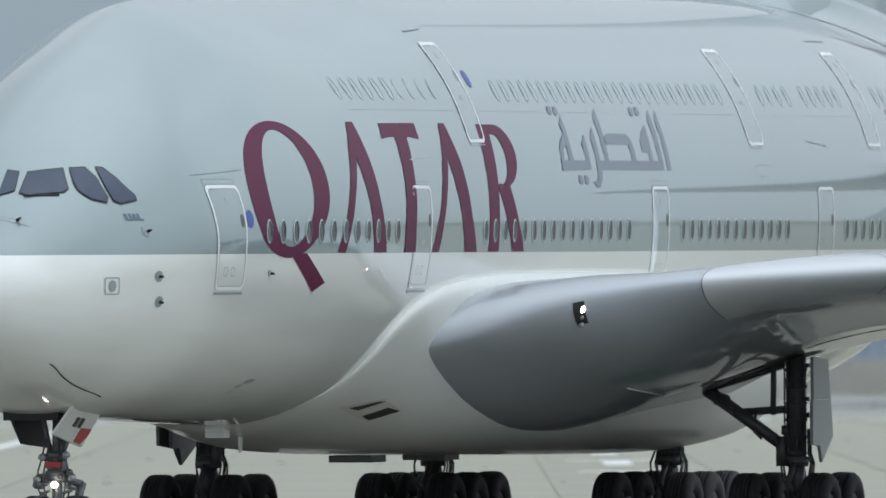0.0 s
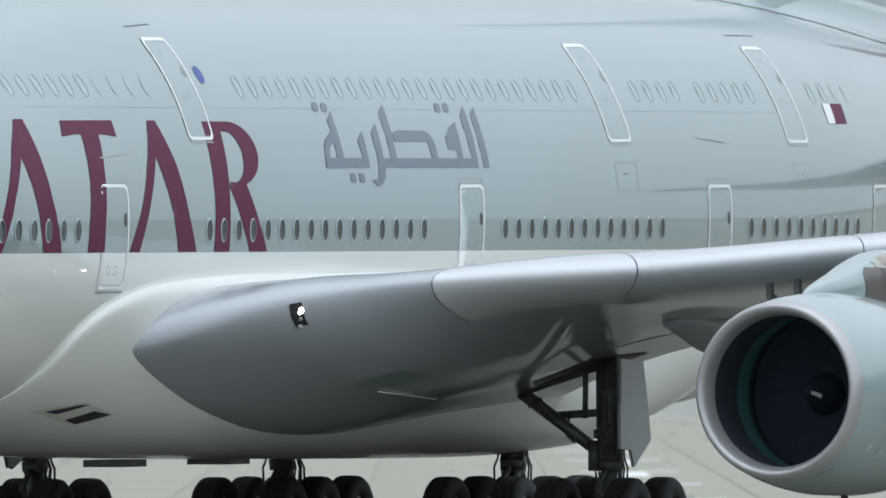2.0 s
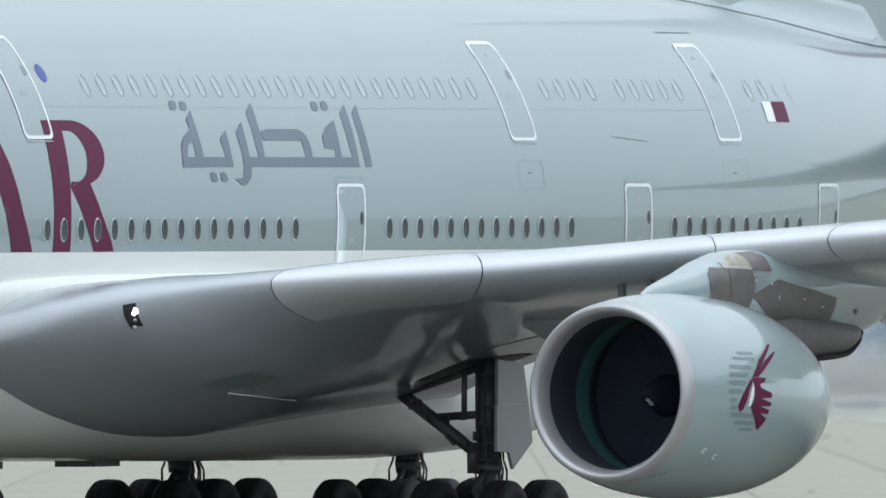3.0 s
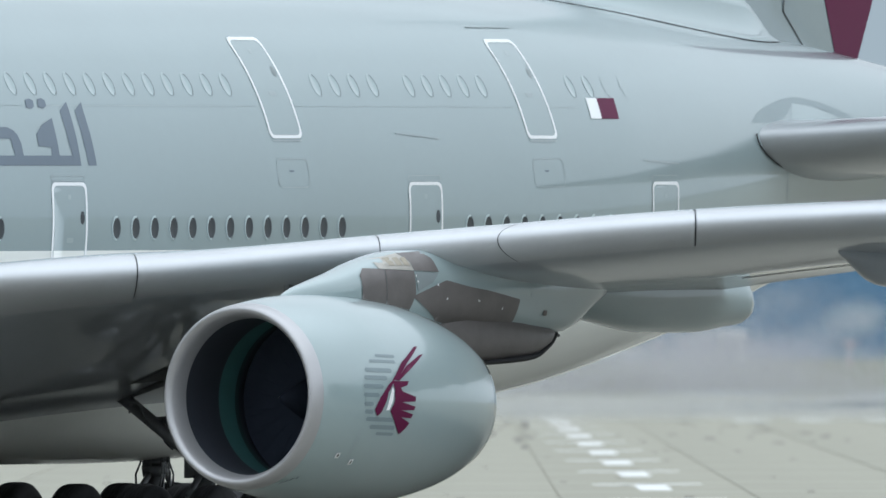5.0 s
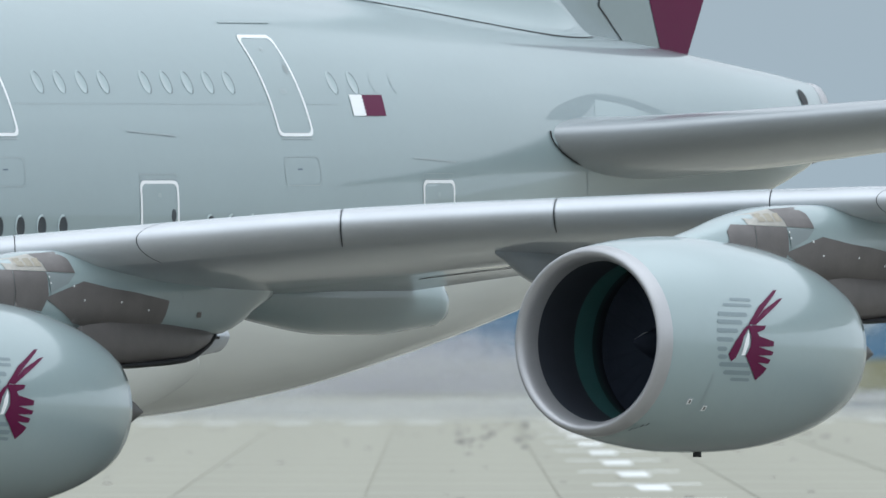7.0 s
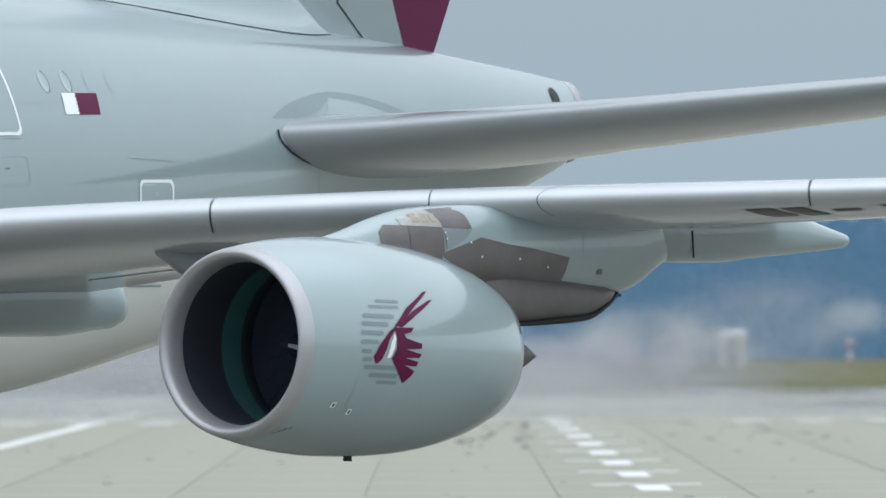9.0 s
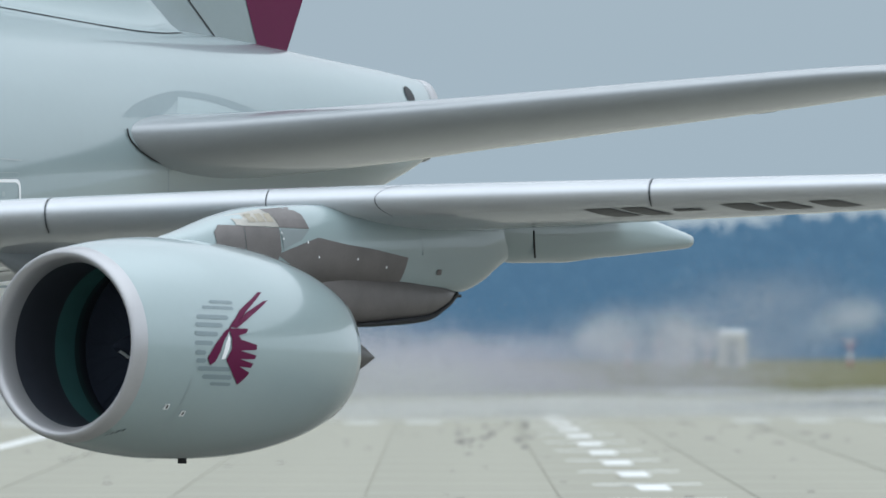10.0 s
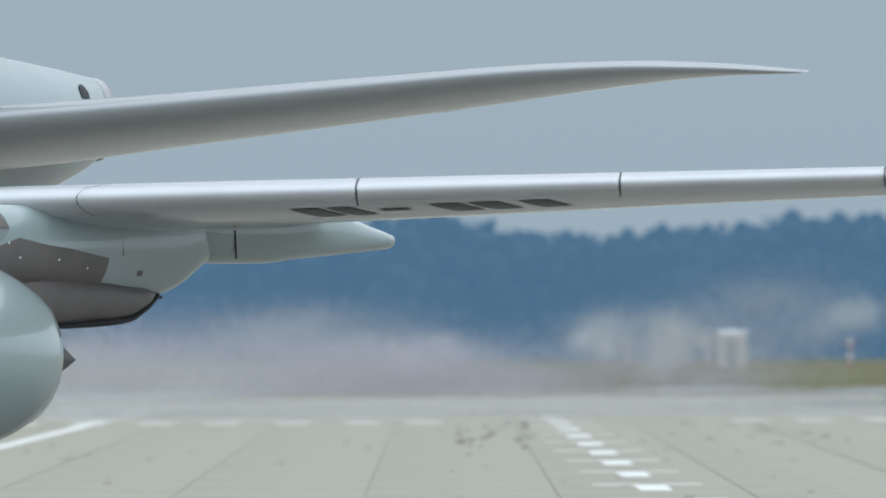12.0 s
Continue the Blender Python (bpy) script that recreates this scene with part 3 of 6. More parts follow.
def engine(name, s0, y, z0, label, shown):
    """A nacelle with lip, barrel, inlet, fan, spinner, nozzle and tail cone; s0 is the lip's station."""
    prof = [(0.4 + 0.2 * i, float(NAC(0.4 + 0.2 * i)[0])) for i in range(1, 28)] + [(6.0, float(NAC(6.0)[0])), (6.17, 1.19), (6.15, 1.15), (5.2, 1.27)]
    root = part(name, spin(bmesh.new(), [(0.26, 1.575), (0.42, 1.615)] + prof[1:], (0, 0, 0), 88), M_GREYP, airliner, label)
    root.matrix_basis = pose(s0, y, z0, 0, 2.0, -2.0 if y < 0 else 2.0)
    part("lip", spin(bmesh.new(), [(0.27, 1.585), (0.2, 1.572), (0.12, 1.552), (0.05, 1.525), (0.01, 1.49), (0.0, 1.465), (0.02, 1.43), (0.08, 1.385), (0.2, 1.345), (0.36, 1.33), (0.42, 1.33)], (0, 0, 0), 88), M_LIP, root, "bare metal inlet lip")
    part("inlet_duct", spin(bmesh.new(), [(0.42, 1.33), (0.9, 1.345), (1.46, 1.365)], (0, 0, 0), 72), M_INLET, root, "dark inlet lining")
    part("liner_ring", spin(bmesh.new(), [(1.46, 1.365), (1.98, 1.385)], (0, 0, 0), 72), M_TEAL, root, "teal acoustic liner ring")
    part("rub_strip", spin(bmesh.new(), [(1.98, 1.385), (2.1, 1.39)], (0, 0, 0), 72), M_RUB, root, "dark grey green rub strip")
    part("fan_case", spin(bmesh.new(), [(2.1, 1.39), (2.25, 1.42), (3.1, 1.42), (3.2, 0.2), (3.2, 0.01)], (0, 0, 0), 72), M_INLET, root)
    # plain disc added among the blades, so the gaps between them aren't black
    part("fan_backing_disc", spin(bmesh.new(), [(2.29, 1.41), (2.27, 0.9), (2.25, 0.3)], (0, 0, 0), 72), M_BLADE, root)
    fan = new("fan", FAN)
    fan.parent = root
    fan.matrix_basis = pose(2.3, 0, 0)
    FANS.append(fan)
    part("core_cowl", spin(bmesh.new(), [(4.8, 0.98), (5.75, 0.86), (6.45, 0.68), (6.8, 0.58), (6.78, 0.54), (6.3, 0.56)], (0, 0, 0), 48), M_TITAN, root, "heat tinted core cowl")
    part("tail_cone", spin(bmesh.new(), [(6.3, 0.5), (6.8, 0.46), (7.25, 0.33), (7.63, 0.17), (7.97, 0.01)], (0, 0, 0), 36), M_CONE, root, "dark metal exhaust cone")
    part("drain_mast", box(bmesh.new(), 3.02, 3.15, -0.04, 0.04, -1.85, -1.74), M_DARK, root)
    if shown:
        for z, a, b in ((0.73, 1.74, 2.32), (0.635, 1.53, 2.29), (0.48, 1.35, 2.11), (0.35, 1.29, 1.94), (0.205, 1.26, 1.81), (0.055, 1.25, 1.69), (-0.1, 1.27, 1.53), (-0.23, 1.3, 1.55), (-0.355, 1.36, 2.16), (-0.485, 1.5, 2.23), (-0.595, 1.72, 2.23)):
            h = 0.026 if abs(z) > 0.55 else 0.036
            nacelle_decal("stripe", [[(a + h, z - h), (b - h, z - h), (b, z), (b - h, z + h), (a + h, z + h), (a, z)]], M_BAND, root, 0.005)
        for p in ([(3.18, 0.98), (3.06, 0.97), (2.46, 0.68), (2.08, 0.38), (2.19, 0.38), (2.64, 0.68)], [(3.26, 0.85), (3.12, 0.83), (2.61, 0.64), (2.17, 0.38), (2.28, 0.37), (2.7, 0.58)],
                  [(2.16, 0.41), (1.95, 0.3), (1.71, 0.08), (1.56, -0.13), (1.64, -0.25), (1.75, -0.18), (1.86, 0.0), (1.93, 0.16), (2.06, 0.3)],
                  [(2.07, 0.36), (2.57, 0.37), (2.51, 0.3), (2.31, 0.25), (2.36, 0.19), (2.77, 0.11), (2.75, 0.03), (2.35, 0.01), (2.76, -0.06), (2.72, -0.12), (2.34, -0.13), (2.7, -0.19), (2.65, -0.26), (2.36, -0.25), (2.63, -0.34), (2.55, -0.43), (2.39, -0.54), (2.21, -0.37), (2.0, -0.15), (2.12, 0.02), (2.13, 0.2)]):
            nacelle_decal("maroon_shape", [[(x, z - 0.055) for x, z in p]], M_MAROON, root, 0.012)
        nacelle_decal("white_crescent", [[(2.07, 0.22), (1.98, 0.07), (1.93, -0.07), (1.88, -0.2), (1.97, -0.19), (2.06, -0.02), (2.09, 0.13)]], M_OUTLINE, root, 0.01)
        for x, z in ((0.98, -0.985), (1.4, -1.085)):
            nacelle_decal("placard", [[(x - 0.05, z - 0.045), (x + 0.05, z - 0.045), (x + 0.05, z + 0.045), (x - 0.05, z + 0.045)]], M_OUTLINE, root, 0.009)
            nacelle_decal("placard_mark", [[(x - 0.02, z - 0.025), (x + 0.025, z - 0.03), (x + 0.02, z + 0.02), (x - 0.015, z + 0.03)]], M_BLACK, root, 0.014)
        for x, z in ((0.3, -1.46), (0.37, -1.43), (0.44, -1.4), (0.51, -1.37)):
            nacelle_decal("vent_slot", [[(x - 0.012, z - 0.02), (x + 0.012, z - 0.02), (x + 0.022, z + 0.02), (x - 0.002, z + 0.02)]], M_DARK, root, 0.008)
        seam = [(1.28, -0.52), (1.27, -0.65), (1.26, -0.8), (1.25, -0.95), (1.24, -1.1), (1.2, -1.35)]
        nacelle_decal("panel_seam", [seam + [(x + 0.016, z) for x, z in seam[::-1]]], M_STRIPE, root, 0.007)
    return root


engine("outer_engine", 26.25, -24.5, 4.17, "grey outer engine nacelle with maroon decoration", True)
engine("inner_engine", 20.04, -13.85, 3.27, "grey inner engine nacelle with maroon decoration", True)
engine("inner_engine", 20.14, 13.85, 3.27, "inner engine nacelle on the far side", False)
engine("outer_engine", 26.12, 24.5, 4.19, "outer engine nacelle on the far side", False)


def keel(rows, power=2.6, n=28):
    """A body lofted along x from rows (x, top, bottom, half width)."""
    at = curve(rows)
    xs = np.linspace(rows[0][0], rows[-1][0], 44)
    rings = []
    for x in xs:
        top, bot, w = at(x)
        ring = []
        for i in range(n):
            a = 2 * math.pi * i / n
            c, sn = math.cos(a), math.sin(a)
            p = 2 / power
            ring.append((x, w * math.copysign(abs(c) ** p, c), (top + bot) / 2 + (top - bot) / 2 * math.copysign(abs(sn) ** p, sn)))
        rings.append(ring)
    return loft(rings)


PYLON = [(26.3, 5.62, 5.3, 0.03), (26.75, 5.78, 5.35, 0.12), (27.3, 5.9, 5.38, 0.22), (28.0, 6.04, 5.3, 0.34), (28.8, 6.24, 5.2, 0.42), (29.9, 6.41, 5.1, 0.46), (31.4, 6.44, 5.08, 0.47), (33, 6.44, 5.02, 0.46), (34.6, 6.5, 4.97, 0.42), (35.3, 6.5, 4.97, 0.38), (35.8, 6.45, 5.08, 0.35), (36.4, 6.4, 5.38, 0.29), (36.95, 6.4, 5.58, 0.16)]
SHIELD = [(31.2, 5.6, 4.5, 0.28), (32.1, 5.4, 4.45, 0.4), (33.4, 5.3, 4.48, 0.41), (34.25, 5.2, 4.52, 0.36), (34.8, 5.1, 4.72, 0.3), (35.25, 5.02, 4.94, 0.1)]


def pylon(name, ds, y, dz, label, shown):
    def place(ob):
        ob.matrix_basis = pose(ds, y, dz)
        return ob
    body = place(part(name, keel(PYLON), M_GREYP, airliner, label))
    part("heat_shield", keel(SHIELD), M_TITAN, body, "brown heat stained metal shield")
    if not shown:
        return body
    part("shield_edge", keel([(32.0, 4.49, 4.43, 0.28), (32.8, 4.54, 4.43, 0.33), (33.5, 4.6, 4.45, 0.37), (34.25, 4.66, 4.5, 0.35), (34.8, 4.84, 4.68, 0.29), (35.35, 5.0, 4.9, 0.1)]), M_DARK, body, "black lower edge of the shield")
    at = curve(PYLON)

    def plate(nm, pts, material, out=0.012, lab=""):
        bm = flat([pts], 0.25, 0.1)
        for v in bm.verts:
            top, bot, w = at(v.co.x)
            q = min(1.0, abs((v.co.z - (top + bot) / 2) / ((top - bot) / 2)))
            v.co.y = -(w * (1 - q**2.6) ** (1 / 2.6)) - out
        bmesh.ops.recalc_face_normals(bm, faces=bm.faces)
        for f in bm.faces:
            if f.normal.y > 0:
                f.normal_flip()
        return part(nm, bm, material, body, lab)

    plate("side_panel", [(29.95, 5.63), (31.05, 5.9), (31.84, 5.78), (32.5, 5.71), (33.5, 5.56), (33.38, 5.15), (31.5, 5.12), (30.9, 5.2)], M_TITAN, lab="brown metal side panel")
    plate("hump_panel", [(28.43, 6.0), (28.6, 6.12), (29.14, 6.1), (29.14, 5.5), (28.43, 5.6)], M_TITAN)
    plate("hump_panel", [(29.155, 6.1), (30.03, 6.06), (30.06, 5.68), (29.9, 5.4), (29.155, 5.5)], M_TITAN)
    plate("hump_panel", [(29.8, 6.37), (30.55, 6.4), (30.72, 6.28), (30.82, 6.04), (30.04, 6.07), (29.98, 6.22)], M_TITAN)
    plate("hump_frame", [(28.98, 6.27), (29.78, 6.37), (29.96, 6.22), (30.03, 6.07), (29.0, 6.11)], M_CREAM, 0.014, "cream rim of the vent")
    for a in (29.3, 29.52, 29.74):
        plate("vent_grille", [(a, 6.29), (a + 0.16, 6.305), (a + 0.19, 6.16), (a + 0.02, 6.16)], M_GRILLE, 0.019, "yellow brown vent grille")
    plate("metal_patch", [(30.07, 6.04), (30.8, 6.02), (30.6, 5.86), (30.12, 5.71)], M_WRIM, 0.014, "grey metal patch")
    plate("access_hole", [(34.35, 5.36), (34.48, 5.36), (34.48, 5.27), (34.35, 5.27)], M_TITAN, 0.014)
    for x, z in ((31.05, 5.6), (32.1, 5.56), (30.06, 6.0), (30.1, 5.9), (32.9, 5.42), (30.75, 5.84)):
        plate("fastener", [(x, z), (x + 0.035, z), (x + 0.035, z - 0.035), (x, z - 0.035)], M_OUTLINE, 0.016)
    box_bm = box(bmesh.new(), 35.3, 35.5, -0.04, 0.04, 4.9, 4.95)
    part("drain_pipe", box_bm, M_DARK, body)
    for x in (32.0, 33.9):
        plate("panel_joint", [(x, 6.35), (x + 0.015, 6.35), (x + 0.015, 5.6), (x, 5.6)], M_STRIPE, 0.006)
    return body


M_CREAM = shade("cream_metal", (0.42, 0.40, 0.36), 0.45, 0.1, 0.15, 4)
M_GRILLE = shade("yellow_brown_grille", (0.38, 0.34, 0.27), 0.55, 0, 0.2, 6)
pylon("outer_pylon", 1.48, -24.45, -0.04, "grey engine pylon with brown metal panels", True)
pylon("inner_pylon", -4.93, -13.82, -0.70, "grey engine pylon with brown metal panels", True)
pylon("outer_pylon", 1.62, 24.5, 0, "engine pylon on the far side", False)
pylon("inner_pylon", -5.02, 13.85, -0.70, "engine pylon on the far side", False)


def canoe(rows, y, label, material=None, ds=0.0, power=2.3):
    ob = part("flap_track_fairing", keel(rows, power), material or M_GREYP, airliner, label)
    ob.matrix_basis = pose(ds, y, 0)
    return ob


c1 = canoe([(31.5, 5.2, 4.7, 0.06), (32.8, 5.4, 4.45, 0.32), (34.6, 5.5, 4.25, 0.44), (36.2, 5.52, 4.24, 0.45), (37.2, 5.45, 4.33, 0.43), (37.75, 5.2, 4.38, 0.41), (37.82, 5.1, 4.42, 0.37)], -13.1, "light grey flap track fairing with blunt end")
canoe([(31.6, 5.9, 5.6, 0.06), (33.0, 6.0, 5.05, 0.34), (35.5, 6.1, 4.9, 0.42), (38.0, 6.0, 5.1, 0.36), (39.8, 5.8, 5.4, 0.15)], -18.9, "grey flap track fairing", M_WING)
canoe([(26.8, 4.5, 4.38, 0.02), (27.6, 4.8, 4.17, 0.22), (28.8, 4.9, 3.88, 0.4), (31.0, 4.9, 3.72, 0.45), (34.5, 4.8, 3.68, 0.45), (37.2, 4.5, 3.95, 0.25)], -9.0, "dark grey flap track fairing", M_WING, 0.0, 1.45)
c4 = canoe([(36.0, 6.3, 5.75, 0.1), (36.6, 6.4, 5.5, 0.27), (37.3, 6.4, 5.42, 0.305), (38.5, 6.4, 5.42, 0.31), (39.7, 6.4, 5.5, 0.3), (40.3, 6.36, 5.53, 0.29), (41.1, 6.12, 5.58, 0.27), (41.98, 5.9, 5.64, 0.24)], -24.47, "light grey flap track fairing behind the pylon", None, 1.17)
for y in (13.1, 18.9):
    canoe([(31.8, 5.4, 5.0, 0.06), (33.2, 5.5, 4.6, 0.32), (36.2, 5.5, 4.5, 0.45), (38.6, 5.3, 4.8, 0.2)], y, "flap track fairing on the far side")
for ob, x, z0, z1 in ((c4, 37.42, 5.5, 5.95), (c1, 33.4, 4.55, 4.95)):
    bm = bmesh.new()
    tube(bm, (x, -0.31 if ob == c4 else -0.36, z1), (x + 0.06, -0.29 if ob == c4 else -0.3, z0), 0.016, n=6)
    part("seal_line", bm, M_DARK, ob)

# ---------------------------------------------------------------- tail
TAILPLANE = curve([(1.2, 55.4, 7.72, 11.2, 1.35, 0.3), (2.4, 56.5, 7.76, 10.2, 1.2, 0.3), (6, 59.3, 8.06, 8.2, 0.92, 0.2), (10, 62.6, 8.49, 6.1, 0.7, 0.12), (12.6, 64.7, 8.75, 4.7, 0.5, 0.06), (13.7, 65.75, 8.8, 3.7, 0.36, 0.02), (14.5, 66.8, 8.78, 2.7, 0.22, 0), (14.95, 67.7, 8.74, 1.6, 0.12, 0), (15.15, 68.5, 8.71, 0.4, 0.04, 0)])


def make_tailplane(name, side, label):
    return part(name, loft([wing_ring(l, side, TAILPLANE) for l in [1.2 + 0.35 * i for i in range(38)] + [14.3, 14.5, 14.7, 14.85, 14.95, 15.05, 15.15]]), M_TAILP, airliner, label)


tp = make_tailplane("port_tailplane", -1, "grey swept tailplane")
make_tailplane("starboard_tailplane", 1, "grey swept tailplane on the far side")
bm = bmesh.new()
hose(bm, [on_skin(s, z, 0.02) for s, z in ((56.4, 7.84), (56.4, 7.72), (56.48, 7.62), (56.78, 7.44), (57.23, 7.29), (57.75, 7.18))], 0.014)
part("root_seal", bm, M_DARK, tp, "black root seal")
for l, x in ((7.3, 67.75), (8.1, 67.95)):
    part("hinge_fairing", keel([(x - 0.9, 8.16, 8.1, 0.02), (x - 0.3, 8.16, 8.06, 0.05), (x + 0.3, 8.17, 8.1, 0.03)]), M_TAILP, tp).matrix_basis = pose(0, -l, 0)

FIN = curve([(8.6, 50.0, 14.05, 1.55), (9.26, 50.7, 13.67, 1.45), (9.6, 51.2, 13.35, 1.35), (10.4, 52.5, 12.45, 1.22), (11.2, 54.2, 11.2, 1.1), (12.2, 55.9, 10.0, 1.0), (14, 57.6, 8.5, 0.9), (18, 61.2, 7.0, 0.72), (23.4, 65.8, 5.2, 0.42)])


def fin_ring(z, grow=0.0):
    le, c, th = FIN(z)
    return [(le + c * u, sg * (th * y + grow), z) for sg, rows in ((1, FOIL[::-1]), (-1, FOIL[1:])) for u, y in rows]


fin = part("fin", loft([fin_ring(8.6 + 0.24 * i) for i in range(62)]), M_FIN, airliner, "tall grey fin with maroon shape")


def fin_plate(name, pts, material, out=0.01):
    bm = flat([pts], 0.3, 0.2)
    for v in bm.verts:
        le, c, th = FIN(v.co.z)
        u = min(1, max(0, (v.co.x - le) / c))
        y = 5 * (0.2969 * math.sqrt(u) - 0.126 * u - 0.3516 * u * u + 0.2843 * u**3 - 0.1036 * u**4)
        v.co.y = -(th * y + out)
    bmesh.ops.recalc_face_normals(bm, faces=bm.faces)
    for f in bm.faces:
        if f.normal.y > 0:
            f.normal_flip()
    return part(name, bm, material, fin)


fin_plate("maroon_shape", [(63.3, 9.36), (64.34, 9.24), (64.86, 10.23), (65.86, 12.3), (61.8, 12.3), (62.85, 10.22)], M_MAROON)
fin_plate("rudder_seal", [(60.98, 10.5), (61.03, 10.5), (61.0, 10.16), (62.01, 9.42), (61.96, 9.42), (60.94, 10.16)], M_DARK)

# concave fillet between fin and hull, with its dark joint line
foot = curve([(49.0, 0.03), (50.5, 0.45), (52.5, 0.85), (56, 1.05), (58.5, 0.98), (59.6, 0.86), (60.4, 0.66)])


def crown(x, l):
    """Height of the hull's upper skin l off its middle."""
    top, bot, w, zc, up = HULL(x)
    return zc + (top - zc) * max(0.0, 1 - (l / w) ** up) ** (1 / up)


rows, line = [], []
for i in range(44):
    x = 49.0 + 11.4 * i / 43
    l0 = float(foot(x)[0])
    z0 = crown(x, l0)
    z1 = HULL(x)[0] + 0.55 * min(1.0, 0.02 + (60.4 - x) / 1.0, (x - 48.99) / 3.5)
    le, c, th = FIN(max(9.0, z1))
    u = min(0.999, max(0.0, (x - le) / c))
    l1 = min(l0 * 0.8, th * 5 * (0.2969 * math.sqrt(u) - 0.126 * u - 0.3516 * u * u + 0.2843 * u**3 - 0.1036 * u**4) + 0.012)
    half = []
    for k in range(9):
        e = k / 8
        half.append(((1 - e) ** 2 * l0 + 2 * e * (1 - e) * (l1 + 0.06) + e * e * l1, (1 - e) ** 2 * (z0 + 0.004) + 2 * e * (1 - e) * (crown(x, l1) + 0.03) + e * e * z1))
    rows.append([(x, -l, z) for l, z in half] + [(x, l, z) for l, z in half[::-1]])
    line.append([(x, -l0 - 0.012, crown(x, l0 + 0.012) + 0.008), (x, -l0 + 0.012, crown(x, l0 - 0.012) + 0.014)])
part("fin_root_fairing", loft(rows, closed=False), M_GREYP, fin, "grey fillet at the fin root")
part("joint_line", loft(line, closed=False), M_DARK, fin, "thin dark joint line")
# tailplane apron: a painted band of shade round a pale plate on the hull
shade_out = curve([(0, 56.31, 8.05), (1, 56.91, 8.28), (2, 57.58, 8.41), (3, 58.21, 8.5), (4, 58.75, 8.53), (5, 59.63, 8.47), (6, 60.62, 8.31), (7, 61.72, 8.06)])
shade_in = curve([(0, 57.5, 8.05), (1, 57.8, 8.1), (2, 58.15, 8.2), (3, 58.45, 8.34), (4, 58.75, 8.41), (5, 59.5, 8.36), (6, 60.3, 8.22), (7, 61.3, 8.05)])
edge = [(shade_out(7 * k / 28), shade_in(7 * k / 28)) for k in range(29)]
decal("apron_shade", [[tuple(a[0]), tuple(b[0]), tuple(b[1]), tuple(a[1])] for a, b in zip(edge, edge[1:])], M_APRON, fuselage, 0.004, "darker rounded band painted as shade round the tailplane apron")
decal("apron", [[(57.9, 7.85), (58.3, 8.05), (58.56, 8.42), (59.13, 8.37), (59.94, 8.27), (61.15, 8.05)]], M_GREYP, fuselage, 0.008, "pale tailplane apron plate")
mid = Vector((68.25, 0, 8.03))
rings = [[mid + (Vector(p) - mid) * f + Vector((x, 0, 0)) for p in hull_ring(68.25, 40)] for x, f in ((-0.02, 0.99), (0.0, 1.015), (0.17, 0.985), (0.24, 0.95), (0.24, 0.86), (0.05, 0.8))]
part("tail_nozzle", loft(rings), M_LIP, fuselage, "bare metal exhaust ring of the tail cone")
decal("tail_vent", [[(67.15 + 0.17 * math.cos(a), 8.46 + 0.17 * math.sin(a)) for a in [2 * math.pi * k / 20 for k in range(20)]]], M_DARK, fuselage, 0.03, "black oval vent")

# ---------------------------------------------------------------- cabin windows and doors
def window_mesh(name, z, w, h, dark, s0=25.0):
    """An oval window on the parallel hull: a rim and a set-in pane, built at station 0."""
    bm = bmesh.new()
    n = 18
    rows = []
    for f, out in ((1.16, 0.002), (1.1, 0.015 if dark else 0.007), (1.02, 0.015 if dark else 0.007), (0.96, 0.0135 if dark else 0.003), (0.0, 0.0135 if dark else 0.003)):
        rows.append([on_skin(s0 + w * f * math.cos(2 * math.pi * k / n), z + h * f * math.sin(2 * math.pi * k / n), out) - Vector((s0, 0, 0)) for k in range(n)])
    loft(rows, caps=False, bm=bm)
    bm.faces.ensure_lookup_table()
    # the rim's right half is darkened to paint in the shade of the recess
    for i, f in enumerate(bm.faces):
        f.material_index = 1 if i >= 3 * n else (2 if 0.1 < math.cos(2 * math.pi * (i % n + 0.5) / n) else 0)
    bmesh.ops.recalc_face_normals(bm, faces=bm.faces)
    if sum(f.normal.y for f in bm.faces) > 0:
        bmesh.ops.reverse_faces(bm, faces=bm.faces)
    me = bpy.data.meshes.new(name)
    bm.to_mesh(me)
    bm.free()
    me.shade_smooth()
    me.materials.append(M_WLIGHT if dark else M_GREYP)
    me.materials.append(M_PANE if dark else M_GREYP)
    me.materials.append(M_RIM_SHADE)
    return me


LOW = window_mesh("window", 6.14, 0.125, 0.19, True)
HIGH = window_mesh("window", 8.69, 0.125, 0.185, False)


def windows(me, z, stations):
    dark = me == LOW
    for s in stations:
        if 19 < s < 42:
            ob = new("window", me)
            ob.matrix_basis = Matrix.Translation((s, 0, 0))
        else:
            ob = new("window", window_mesh("window", z, 0.125, 0.19 if dark else 0.185, dark, s))
            ob.matrix_basis = Matrix.Translation((s, 0, 0))
        ob.parent = fuselage


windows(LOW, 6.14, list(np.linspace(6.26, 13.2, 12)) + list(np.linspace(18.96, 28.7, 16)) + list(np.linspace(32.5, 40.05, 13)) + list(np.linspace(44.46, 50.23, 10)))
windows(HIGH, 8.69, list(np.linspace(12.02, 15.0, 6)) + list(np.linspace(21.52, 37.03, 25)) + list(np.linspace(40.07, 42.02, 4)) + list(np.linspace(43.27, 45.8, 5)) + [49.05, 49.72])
# blanked windows
for s in list(np.linspace(15.6, 17.5, 4)) + [50.42, 51.1]:
    decal("blanked_window", [[(s + 0.13 * math.cos(a), 8.69 + 0.19 * math.sin(a)) for a in [2 * math.pi * k / 14 for k in range(14)]]], M_HULL, fuselage, 0.005)


